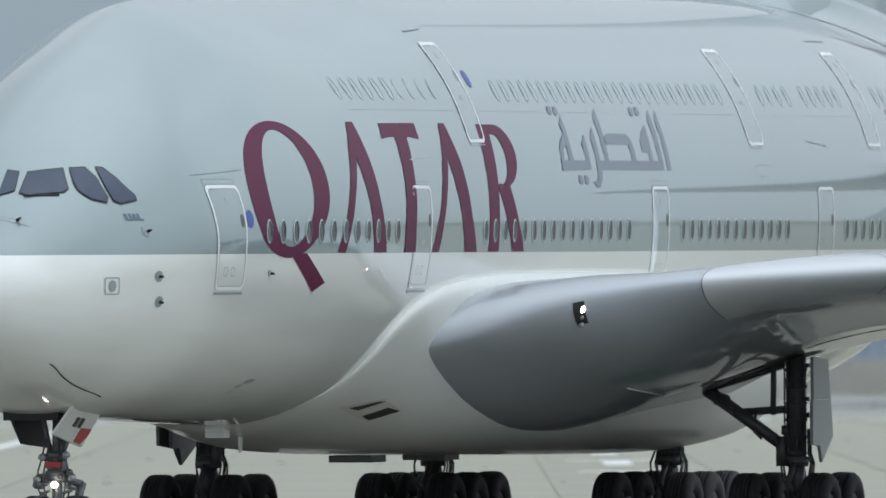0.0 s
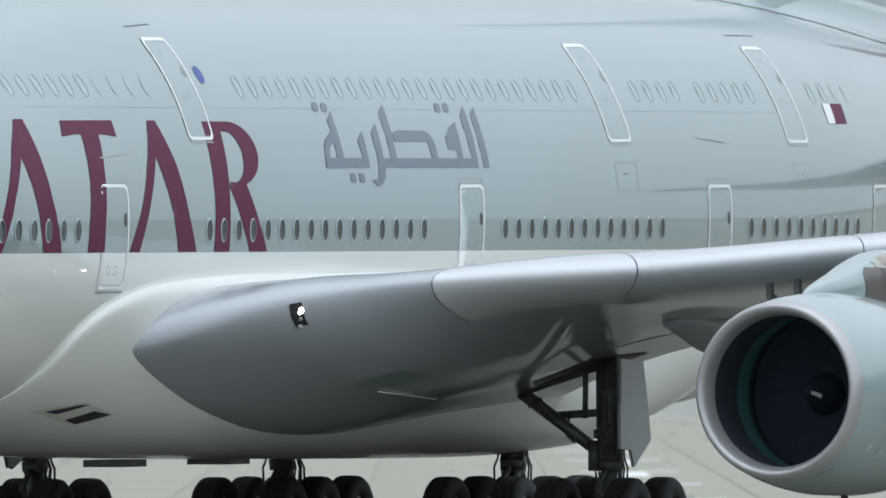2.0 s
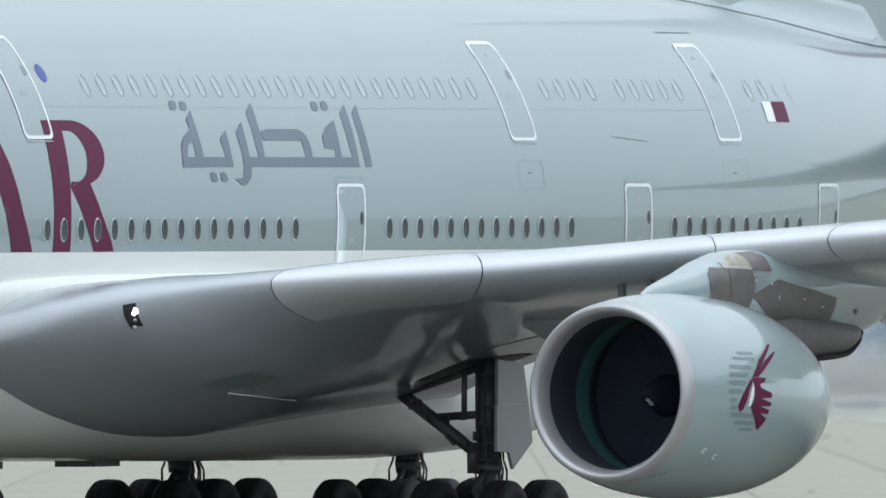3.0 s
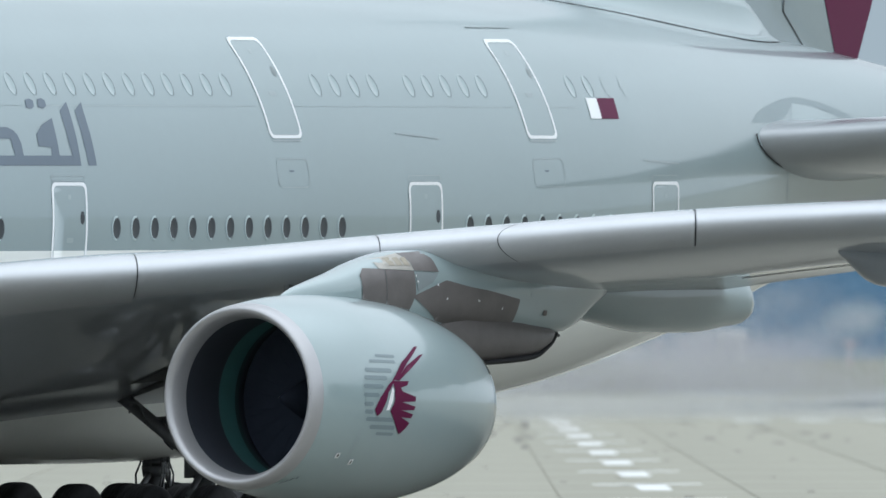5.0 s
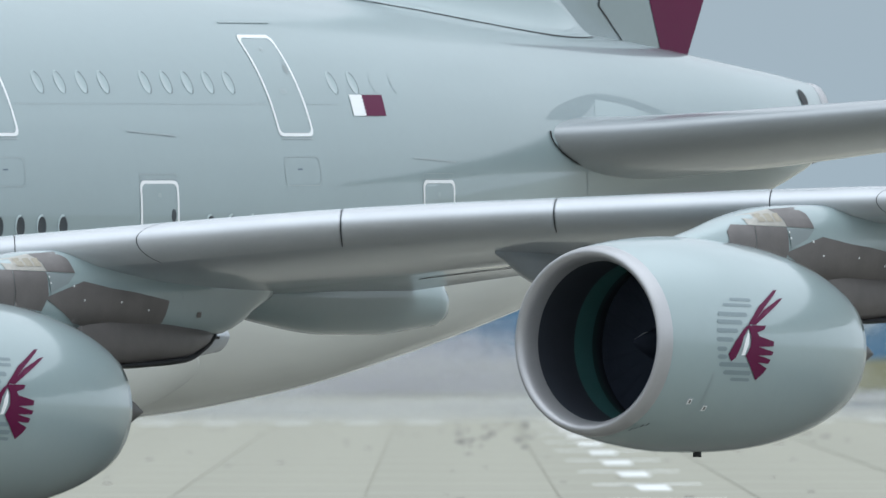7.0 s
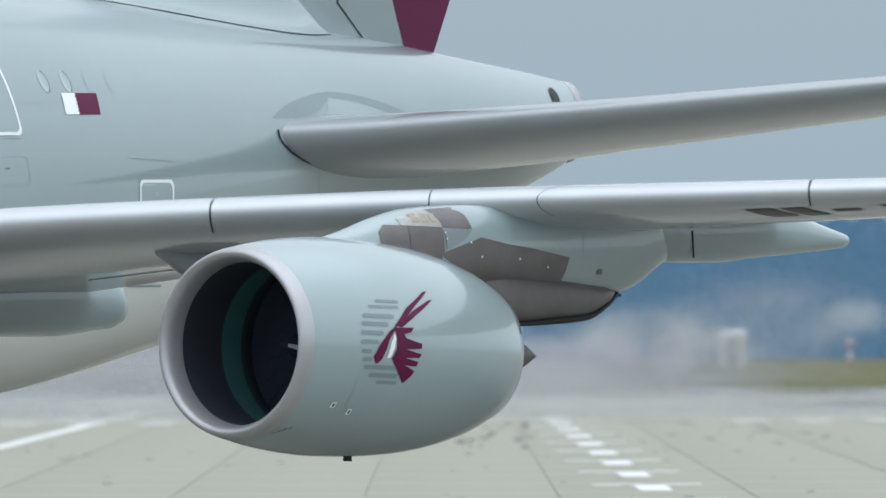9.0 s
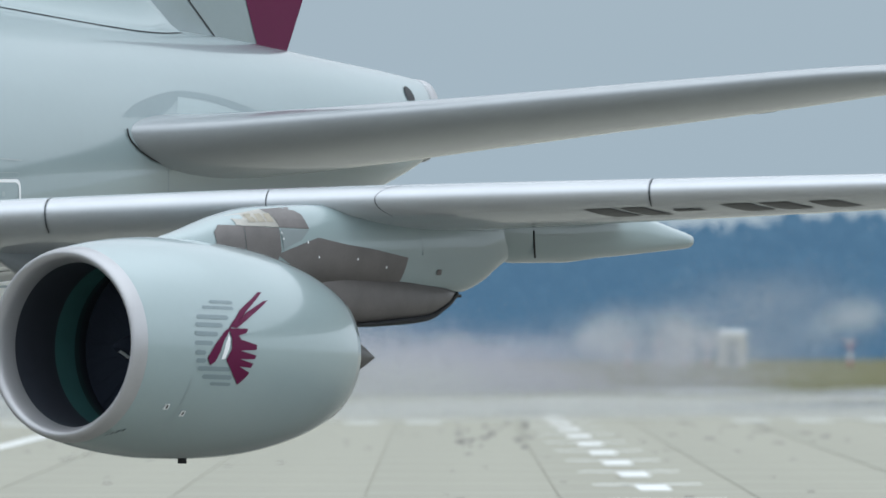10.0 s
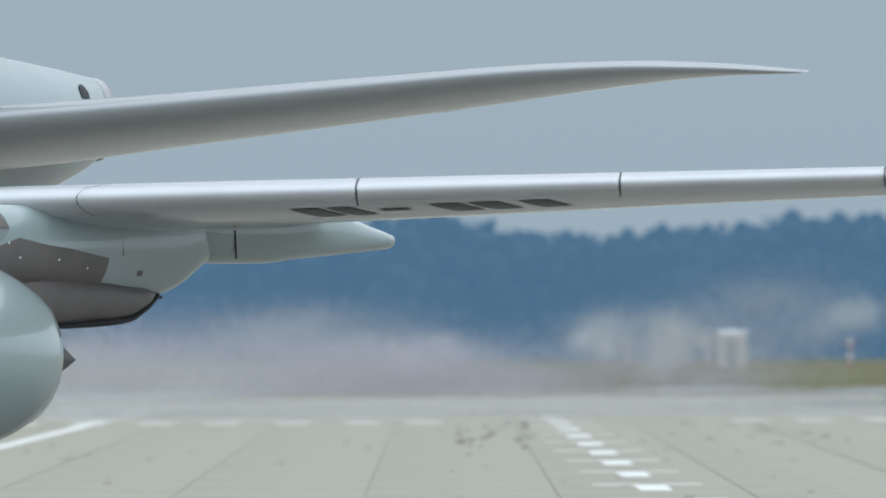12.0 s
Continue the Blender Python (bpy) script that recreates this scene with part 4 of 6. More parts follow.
def rounded(s0, s1, z0, z1, r, n=5):
    pts = []
    for cx, cz, a0 in ((s1 - r, z1 - r, 0), (s0 + r, z1 - r, 90), (s0 + r, z0 + r, 180), (s1 - r, z0 + r, 270)):
        pts += [(cx + r * math.cos(radians(a0 + 90 * k / n)), cz + r * math.sin(radians(a0 + 90 * k / n))) for k in range(n + 1)]
    return pts


def band(outline, width):
    """Quads that follow a closed outline inwards."""
    c = (sum(p[0] for p in outline) / len(outline), sum(p[1] for p in outline) / len(outline))
    a0, a1 = max(abs(p[0] - c[0]) for p in outline), max(abs(p[1] - c[1]) for p in outline)
    inner = [(c[0] + (p[0] - c[0]) * (1 - width / a0), c[1] + (p[1] - c[1]) * (1 - width / a1)) for p in outline]
    n = len(outline)
    return [[outline[i], outline[(i + 1) % n], inner[(i + 1) % n], inner[i]] for i in range(n)]


def cabin_door(s0, s1, z0, z1, label, lower):
    o = rounded(s0, s1, z0, z1, 0.13)
    panel = decal("cabin_door", [o], M_HULL, airliner, 0.010, label)
    decal("outline", [q for q in band(o, 0.058)], M_OUTLINE, panel, 0.016, "white painted door outline")
    decal("gap", [q for q in band(rounded(s0 + 0.06, s1 - 0.06, z0 + 0.06, z1 - 0.06, 0.1), 0.014)], M_STRIPE, panel, 0.015)
    zc = z0 + 0.66 * (z1 - z0)
    h = 0.12 if lower else 0.09
    decal("door_window", [[(s1 - 0.17 + 0.07 * math.cos(a), zc + h * math.sin(a)) for a in [2 * math.pi * k / 14 for k in range(14)]]], M_PANE if lower else M_WRIM, panel, 0.018, "small dark door window")
    decal("handle", [rounded((s0 + s1) / 2 - 0.1, (s0 + s1) / 2 + 0.12, z0 + 0.42 * (z1 - z0), z0 + 0.42 * (z1 - z0) + 0.09, 0.03)], M_STRIPE, panel, 0.016)
    decal("placard", [rounded((s0 + s1) / 2 - 0.05, (s0 + s1) / 2 + 0.05, z1 - 0.3, z1 - 0.22, 0.02)], M_STRIPE, panel, 0.016)
    if lower:
        decal("sill_plate", [rounded(s0 - 0.01, s1 + 0.01, z0 - 0.075, z0 - 0.035, 0.018)], M_STRIPE, panel, 0.02, "grey sill plate")
        for k in range(2):
            decal("placard", [q for q in band(rounded(s0 + 0.3 + 0.3 * k, s0 + 0.46 + 0.3 * k, z0 + 0.24, z0 + 0.4, 0.03), 0.012)], M_STRIPE, panel, 0.014)
        lift = z1 + 0.12
        decal("hood", [q for q in band(rounded(s0 + 0.02, s1 - 0.02, z1 + 0.02, lift, 0.05), 0.012)], M_STRIPE, panel, 0.01)
    else:
        decal("sill_plate", [rounded(s0 + 0.06, s1 - 0.06, z0 - 0.05, z0 - 0.025, 0.012)], M_STRIPE, panel, 0.014)
    return panel


for a, b in ((3.94, 5.22), (14.27, 15.43), (30.4, 31.55), (42.36, 43.52), (51.28, 52.45)):
    cabin_door(a, b, 5.12, 6.95, "closed main deck cabin door with white outline", True)
for a, b in ((18.5, 19.6), (37.93, 39.03), (46.82, 47.92)):
    cabin_door(a, b, 7.73, 9.55, "closed upper deck cabin door with white outline", False)
for s, z in ((5.4, 6.36), (20.06, 8.89)):
    decal("blue_roundel", [[(s + 0.16 * math.cos(a), z + 0.16 * math.sin(a)) for a in [2 * math.pi * k / 16 for k in range(16)]]], M_BLUE, fuselage, 0.012, "small blue painted roundel")


def bar(s0, z0, s1, z1, w):
    return [(s0, z0), (s1, z1), (s1, z1 - w), (s0, z0 - w)]


# drip rails, panel seams
for p in (bar(3.78, 7.15, 5.65, 7.24, 0.025), bar(42.23, 7.84, 43.67, 7.75, 0.028), bar(51.05, 7.36, 52.55, 7.29, 0.028), bar(18.37, 9.77, 19.55, 9.82, 0.03), bar(46.64, 9.79, 48.26, 9.79, 0.03), bar(14.5, 7.42, 15.65, 7.5, 0.022)):
    decal("drip_rail", [p], M_STRIPE, fuselage, 0.02)
for z in (8.31,):
    decal("panel_seam", [[(12, z), (49, z), (49, z - 0.006), (12, z - 0.006)]], M_STRIPE, fuselage, 0.004)
for s0, s1 in ((37.97, 39.02), (46.82, 47.94)):
    decal("hatch", [q for q in band(rounded(s0, s1, 6.85, 7.37, 0.12), 0.012)], M_STRIPE, fuselage, 0.006)
    decal("writing_bar", [rounded(s0 + 0.4, s0 + 0.55, 7.13, 7.16, 0.01)], M_BLUEGREY, fuselage, 0.008)

# ---------------------------------------------------------------- painted shapes on the hull
def oval(cs, cz, a, b, k0=0, k1=48, n=48):
    return [(cs + a * math.cos(2 * math.pi * k / n), cz + b * math.sin(2 * math.pi * k / n)) for k in range(k0, k1 + 1)]


OUT = 0.014


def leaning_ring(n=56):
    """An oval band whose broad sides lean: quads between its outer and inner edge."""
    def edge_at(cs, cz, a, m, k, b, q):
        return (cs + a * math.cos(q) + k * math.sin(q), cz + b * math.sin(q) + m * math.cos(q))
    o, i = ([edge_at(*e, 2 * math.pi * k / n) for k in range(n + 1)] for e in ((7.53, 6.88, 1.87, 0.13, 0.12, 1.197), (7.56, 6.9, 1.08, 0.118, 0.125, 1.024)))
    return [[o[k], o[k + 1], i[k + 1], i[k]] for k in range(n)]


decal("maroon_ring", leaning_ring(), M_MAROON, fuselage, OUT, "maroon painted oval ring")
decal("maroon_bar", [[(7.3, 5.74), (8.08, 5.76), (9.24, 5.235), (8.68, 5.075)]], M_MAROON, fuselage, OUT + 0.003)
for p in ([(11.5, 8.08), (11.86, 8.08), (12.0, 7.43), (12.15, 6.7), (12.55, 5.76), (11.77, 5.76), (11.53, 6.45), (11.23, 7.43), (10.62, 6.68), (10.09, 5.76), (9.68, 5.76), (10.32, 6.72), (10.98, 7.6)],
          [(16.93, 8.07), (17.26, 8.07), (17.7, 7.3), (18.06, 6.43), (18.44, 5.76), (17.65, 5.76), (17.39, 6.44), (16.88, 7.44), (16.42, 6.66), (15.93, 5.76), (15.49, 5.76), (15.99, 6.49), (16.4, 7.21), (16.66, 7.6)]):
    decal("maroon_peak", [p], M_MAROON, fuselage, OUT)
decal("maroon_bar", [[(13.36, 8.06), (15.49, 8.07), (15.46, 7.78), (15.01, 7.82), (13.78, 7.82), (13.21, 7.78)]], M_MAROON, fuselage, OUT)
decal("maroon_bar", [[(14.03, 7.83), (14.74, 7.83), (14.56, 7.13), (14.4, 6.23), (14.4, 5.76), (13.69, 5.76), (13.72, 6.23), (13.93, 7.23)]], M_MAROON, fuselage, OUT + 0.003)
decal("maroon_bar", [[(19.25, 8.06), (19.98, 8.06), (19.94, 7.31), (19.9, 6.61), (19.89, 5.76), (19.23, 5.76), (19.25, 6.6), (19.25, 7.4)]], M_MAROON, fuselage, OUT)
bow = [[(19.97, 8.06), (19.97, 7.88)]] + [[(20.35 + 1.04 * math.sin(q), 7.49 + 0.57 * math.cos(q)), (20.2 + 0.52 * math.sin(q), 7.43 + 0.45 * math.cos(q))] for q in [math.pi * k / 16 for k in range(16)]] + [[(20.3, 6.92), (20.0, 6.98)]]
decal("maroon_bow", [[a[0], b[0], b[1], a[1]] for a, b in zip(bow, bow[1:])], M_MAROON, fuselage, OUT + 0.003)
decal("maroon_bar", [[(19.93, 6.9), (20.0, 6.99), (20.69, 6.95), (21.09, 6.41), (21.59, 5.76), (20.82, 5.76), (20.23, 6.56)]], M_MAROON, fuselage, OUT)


def sign(points):
    """Hull coordinates from the drawing grid of the blue-grey shapes."""
    return [(24.665 + 0.0081 * x - 0.00343 * y + 2.83e-6 * y * y, 8.527 - 0.0034 * y) for x, y in points]


for k, p in enumerate(([(922, 45), (937, 95), (1013, 377), (980, 377), (955, 270), (900, 92)], [(861, 45), (880, 95), (950, 377), (915, 340), (895, 270), (840, 95)], [(400, 325), (940, 325), (950, 377), (412, 377)],
          [(812, 130), (860, 326), (828, 326), (822, 283), (772, 278), (758, 215), (775, 165)], [(397, 40), (418, 95), (478, 326), (445, 326), (375, 90)],
          [(450, 192), (480, 178), (635, 178), (670, 200), (655, 238), (468, 238)], [(652, 190), (680, 215), (700, 260), (715, 326), (680, 326), (655, 238)],
          [(355, 142), (372, 200), (400, 320), (412, 340), (412, 430), (395, 465), (370, 475), (335, 440), (372, 435), (375, 370), (365, 310), (330, 195)],
          [(278, 183), (295, 240), (325, 377), (288, 345), (283, 320), (255, 232)], [(80, 325), (300, 325), (320, 377), (78, 380)],
          [(103, 78), (120, 130), (178, 326), (140, 326), (122, 245), (98, 265), (98, 326), (78, 375), (66, 270), (75, 225), (105, 180), (85, 130)])):
    decal("blue_grey_bar", [sign(p)], M_BLUEGREY, fuselage, 0.006 + 0.0008 * k)
for x, y in ((18, 57), (68, 60), (715, 57), (763, 55), (229, 430), (278, 430)):
    decal("blue_grey_dot", [sign([(x - 20, y - 22), (x - 4, y - 27), (x + 12, y - 16), (x + 20, y + 12), (x + 12, y + 27), (x - 12, y + 20)])], M_BLUEGREY, fuselage, 0.012)
decal("panel_seam", [[(57.8, 7.13), (57.83, 7.13), (57.87, 6.55), (57.84, 6.55)]], M_BAND, fuselage, 0.006)
# small flag
decal("flag_field", [[(49.8, 8.48), (50.5, 8.48), (50.42, 8.1), (49.74, 8.1)]], M_MAROON, fuselage, 0.014, "maroon field of a small flag")
decal("flag_hoist", [[(49.42, 8.48), (49.8, 8.48)] + [(49.8 - 0.06 * (k / 12) + (0.05 if k % 2 else 0), 8.48 - 0.38 * k / 12) for k in range(1, 12)] + [(49.74, 8.1), (49.36, 8.1)]], M_OUTLINE, fuselage, 0.018, "white serrated hoist of a small flag")

# ---------------------------------------------------------------- nose
def nose_patch(name, pts, material, label="", out=0.015):
    """A patch on the nose from points (l, z)."""
    bm = bmesh.new()
    bm.faces.new([bm.verts.new((0, l, z)) for l, z in pts])
    bmesh.ops.triangulate(bm, faces=bm.faces)
    bmesh.ops.subdivide_edges(bm, edges=bm.edges, cuts=2, use_grid_fill=True)
    for v in bm.verts:
        l, z = v.co.y, v.co.z
        s = at_width(max(0.01, abs(l)), z)
        v.co = (s - out, -l - out * 0.6 * math.copysign(1, l), z + out * 0.4)
    bmesh.ops.recalc_face_normals(bm, faces=bm.faces)
    for f in bm.faces:
        if f.normal.x > 0:
            f.normal_flip()
    return part(name, bm, material, fuselage, label)


PANES = ([(0.04, 6.9), (0.3, 6.98), (0.25, 7.3), (0.04, 7.33)], [(0.41, 6.94), (0.55, 6.9), (1.08, 6.95), (1.12, 7.01), (0.92, 7.35), (0.42, 7.29)],
         [(1.04, 7.35), (1.25, 7.36), (1.46, 7.19), (1.7, 6.87), (1.71, 6.77), (1.51, 6.83), (1.3, 6.97), (1.19, 7.1)], [(1.4, 7.36), (1.5, 7.35), (1.71, 7.19), (2.01, 6.9), (2.05, 6.81), (1.9, 6.75), (1.8, 6.8)])
PANES = [[(a, b - 0.11) for a, b in p] for p in PANES]
for p in PANES:
    c = (sum(q[0] for q in p) / len(p), sum(q[1] for q in p) / len(p))
    nose_patch("cockpit_window_frame", [(c[0] + (a - c[0]) * 1.08, c[1] + (b - c[1]) * 1.1) for a, b in p], M_BLACK, "black cockpit window seal", 0.012)
    nose_patch("cockpit_window", p, M_GLASS, "dark reflecting cockpit pane", 0.022)
bm = bmesh.new()
tube(bm, Vector((at_width(0.5, 6.79) - 0.06, -0.5, 6.78)), Vector((at_width(1.05, 6.82) - 0.06, -1.05, 6.8)), 0.018, n=6)
part("wiper", bm, M_BLACK, fuselage, "black windscreen wiper")
for s, z, r in ((1.89, 6.15, 0.1), (2.1, 5.37, 0.1), (2.19, 4.93, 0.1), (-0.05, 6.34, 0.09), (6.4, 5.41, 0.06)):
    w = r * (0.45 if s < 0.5 else 1.3)
    decal("sensor_plate", [oval(s, z, w, r, 0, 15, 16)[:-1] + [(s + w, z - r * 0.3)]], M_STRIPE, fuselage, 0.012)
    p = on_skin(s, z, 0.02)
    q = on_skin(s + 0.02, z, 0.08)
    bm = bmesh.new()
    tube(bm, p, q, 0.03, 0.02, 8)
    tube(bm, q, q + Vector((-0.07, 0, 0)), 0.02, 0.012, 8)
    part("air_data_probe", bm, M_DARK, fuselage, "dark air data probe")
decal("static_panel", [q for q in band(rounded(0.58, 0.96, 5.06, 5.36, 0.04), 0.02)], M_STRIPE, fuselage, 0.01)
decal("static_port", [oval(0.77, 5.21, 0.1, 0.1, 0, 15, 16)[:-1]], M_STRIPE, fuselage, 0.012)
for k in range(4):
    decal("writing_bar", [rounded(1.48 + 0.1 * k, 1.55 + 0.1 * k, 6.37 - 0.02 * (k % 2), 6.46, 0.01)], M_BLUEGREY, fuselage, 0.012)
decal("writing_bar", [rounded(1.47, 1.92, 6.34, 6.37, 0.008)], M_BLUEGREY, fuselage, 0.012)
for s, z, a, b in ((8.26, 3.51, 0.22, 0.035), (8.0, 3.42, 0.16, 0.02), (7.95, 3.33, 0.1, 0.012), (8.7, 3.22, 0.16, 0.015)):
    decal("drain_mark", [[(s + a * math.cos(k) - 1.5 * b * math.sin(k), z + b * math.sin(k) + 0.3 * a * math.cos(k) * 0.35) for k in [math.pi * q / 6 for q in range(12)]]], M_WRIM, fuselage, 0.012)
decal("wing_scan_light", [oval(12.35, 5.43, 0.08, 0.03, 0, 15, 16)[:-1]], M_OUTLINE, fuselage, 0.014, "small white scan light")

# ram air scoop in the belly fairing
def fairing_patch(name, pts, material, out, label="", parent=None):
    bm = flat([pts], 0.2, 0.05)
    for v in bm.verts:
        s, z = v.co.x, v.co.z
        slope = (fairing_half(s, z + 0.02) - fairing_half(s, z - 0.02)) / 0.04
        k = out / math.sqrt(1 + slope * slope)
        v.co = (s, -fairing_half(s, z) - k, z - k * slope)
    bmesh.ops.recalc_face_normals(bm, faces=bm.faces)
    for f in bm.faces:
        if f.normal.y > 0:
            f.normal_flip()
    return part(name, bm, material, parent or fuselage, label)


M_PLATE = shade("pale_plate", (0.6, 0.59, 0.53), 0.5, 0, 0.08, 3)
scoop = fairing_patch("ram_air_inlet", [(14.45, 3.0), (15.94, 3.14), (17.15, 2.92), (16.47, 2.74)], M_PLATE, 0.012, "pale ram air inlet plate")
fairing_patch("slot", [(14.95, 2.99), (15.8, 3.1), (16.1, 3.1), (15.45, 2.945)], M_DARK, 0.018, "dark inlet slot")
fairing_patch("slot", [(15.95, 2.84), (16.46, 2.99), (17.08, 2.92), (16.45, 2.76)], M_DARK, 0.018, "dark inlet slot")

# ---------------------------------------------------------------- landing lamp in the wing root
p = wing_point(5.45, 0.2, 0.0)
p.z += 0.1
lamp = part("landing_lamp_housing", loft([[wing_point(l, k, 0.012) for k in np.linspace(0.0, 0.3, 9)] for l in (5.37, 5.42, 5.48, 5.53)], closed=False), M_DARK, wing_port, "dark recessed landing lamp housing")
part("lit_lamp", spin(bmesh.new(), [(-0.03, 0.005), (-0.025, 0.055), (0, 0.085), (0.08, 0.09)], (p.x - 0.11, -5.45, p.z + 0.1), 20), M_LAMP, wing_port, "glowing landing lamp")
for dz in (-0.05, -0.2):
    part("lamp_lens", spin(bmesh.new(), [(-0.02, 0.005), (-0.015, 0.025), (0, 0.045), (0.06, 0.05)], (p.x - 0.05, -5.45, p.z + dz), 20), M_RIM, wing_port, "unlit lamp lens")
# painted bars under the wing
for l0, l1 in ((28.1, 28.5), (28.62, 28.95), (29.2, 29.6), (30.02, 30.42), (30.55, 30.95), (31.22, 31.62)):
    dash = abs(l0 - 29.2) < 0.01
    rings = []
    for i in range(6):
        l = l0 + (l1 - l0) * i / 5
        f = WING(l)[2] / 10
        a, b = (1.1, 1.4) if dash else (0.68, 1.95)
        rings.append([wing_point(l, k * f, 0.0) - Vector((0, 0, 0.012)) for k in np.linspace(a, b, 6)])
    part("registration_bar", loft(rings, closed=False), M_BLACK, wing_port)

# ---------------------------------------------------------------- landing gear
PITCH_TAN = math.tan(radians(0.1742))


def floor_z(s):
    """The height of the ground in the airliner's space at a station."""
    return 0.348 - s * PITCH_TAN


def wheel_mesh(name, r, w):
    bm = bmesh.new()
    prof = [(-w * 0.32, r * 0.46), (-w * 0.46, r * 0.52), (-w * 0.5, r * 0.72), (-w * 0.47, r * 0.9), (-w * 0.36, r * 0.98)]
    for x in (-0.2, -0.07, 0.07, 0.2):
        prof += [(w * x - 0.012, r), (w * x - 0.008, r - 0.014), (w * x + 0.008, r - 0.014), (w * x + 0.012, r)]
    prof += [(-a, b) for a, b in prof[4::-1]]
    spin(bm, prof, (0, 0, 0), 40, (0, 1, 0))
    for f in bm.faces:
        f.material_index = 0
    k = len(bm.faces)
    for sg in (-1, 1):
        spin(bm, [(sg * w * 0.32, r * 0.47), (sg * w * 0.36, r * 0.43), (sg * w * 0.2, r * 0.36), (sg * w * 0.18, r * 0.2), (sg * w * 0.36, r * 0.16), (sg * w * 0.38, 0.01)], (0, 0, 0), 28, (0, 1, 0))
        for b in range(9):
            a = 2 * math.pi * b / 9
            tube(bm, (r * 0.28 * math.cos(a), sg * w * 0.16, r * 0.28 * math.sin(a)), (r * 0.28 * math.cos(a), sg * w * 0.24, r * 0.28 * math.sin(a)), 0.03, n=6)
    bm.faces.ensure_lookup_table()
    for f in bm.faces[k:]:
        f.material_index = 1
    bmesh.ops.recalc_face_normals(bm, faces=bm.faces)
    me = bpy.data.meshes.new(name)
    bm.to_mesh(me)
    bm.free()
    me.shade_smooth()
    me.materials.append(M_RUBBER)
    me.materials.append(M_RIM)
    return me


MAIN_R, NOSE_R = 0.69, 0.61
MAIN_WHEEL, NOSE_WHEEL = wheel_mesh("wheel", MAIN_R, 0.53), wheel_mesh("wheel", NOSE_R, 0.45)
WHEELS = []


def wheel(parent, me, r, s, y):
    ob = new("wheel", me)
    ob.parent = parent
    WHEELS.append((ob, s, y, floor_z(s) + r, r))


def main_gear(name, s, y, top, axles, label, wide=0.2):
    z = floor_z(s) + MAIN_R
    bm = bmesh.new()
    tube(bm, (s, y, top), (s, y, z + 0.9), wide, wide, 20)
    tube(bm, (s, y, z + 0.95), (s, y, z + 0.05), 0.155, 0.155, 18)
    tube(bm, (s, y, z + 0.98), (s, y, z + 0.8), wide + 0.05, wide + 0.03, 20)
    tube(bm, (s - axles[-1] - 0.1, y, z + 0.05), (s + axles[-1] + 0.1, y, z + 0.05), 0.15, 0.15, 14)
    for a in axles:
        tube(bm, (s + a, y - 0.55, z), (s + a, y + 0.55, z), 0.09, 0.09, 12)
        for d in (-0.35, 0.35):
            tube(bm, (s + a, y + d, z), (s + a, y + d * 1.15, z), 0.24, 0.24, 16)
    # torque links, pitch trimmer, hoses
    hose(bm, [(s - 0.2, y, z + 0.85), (s - 0.62, y, z + 0.5), (s - 0.2, y, z + 0.15)], 0.06)
    hose(bm, [(s + 0.22, y, z + 1.1), (s + 0.75, y, z + 0.2)], 0.055)
    rnd = random.Random(int(s * 10) + int(y * 7))
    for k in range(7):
        d = rnd.choice((-1, 1)) * rnd.uniform(0.18, 0.42)
        e = rnd.uniform(-0.4, 0.4)
        g = math.copysign(0.25, d)
        hose(bm, [(s + e * 0.4, y + g, min(top, z + 1.5)), (s + e * 0.5, y + g * 1.05, z + 1.05), (s + e * 0.8, y + g * 1.15 + d * 0.12, z + 0.85), (s + e, y + g * 1.05 + d * 0.12, z + 0.6), (s + e, y + g * 0.8, z + 0.35), (s + e * 1.4, y + d * 0.7, z + 0.15)], 0.02)
    # clamps, valve blocks and pipes along the leg
    for k in range(6):
        zz = z + 1.02 + (top - z - 1.2) * k / 6
        tube(bm, (s, y, zz), (s, y, zz + 0.05), wide + 0.022, wide + 0.022, 18)
        e, d = rnd.uniform(-0.12, 0.12), rnd.choice((-1, 1))
        box(bm, s + e - 0.06, s + e + 0.06, y + d * wide - 0.05, y + d * wide + 0.06, zz + 0.06, zz + rnd.uniform(0.12, 0.24))
    for a in (-2.2, -1.4, -0.6, 3.6):
        q = (s + (wide + 0.03) * math.sin(a), y - (wide + 0.03) * math.cos(a))
        hose(bm, [(q[0], q[1], top), (q[0], q[1], z + 1.6), (q[0] - 0.03, q[1] - 0.04, z + 1.3), (q[0], q[1], z + 0.95)], 0.016)
    bmesh.ops.recalc_face_normals(bm, faces=bm.faces)
    gear = part(name, bm, M_STEEL, airliner, label)
    for a in axles:
        for d in (-0.68, 0.68):
            wheel(gear, MAIN_WHEEL, MAIN_R, s + a, y + d)
    return gear


wg = main_gear("port_wing_gear", 31.6, -5.97, 4.0, (-0.85, 0.85), "dark steel wing landing gear with four wheels", 0.19)
sg_ = main_gear("starboard_wing_gear", 31.6, 5.4, 4.0, (-0.85, 0.85), "dark steel wing landing gear on the far side")
main_gear("port_body_gear", 35.5, -2.46, 2.6, (-1.55, 0.0, 1.55), "dark steel body landing gear with six wheels")
main_gear("starboard_body_gear", 35.5, 2.15, 2.6, (-1.55, 0.0, 1.55), "dark steel body landing gear on the far side")

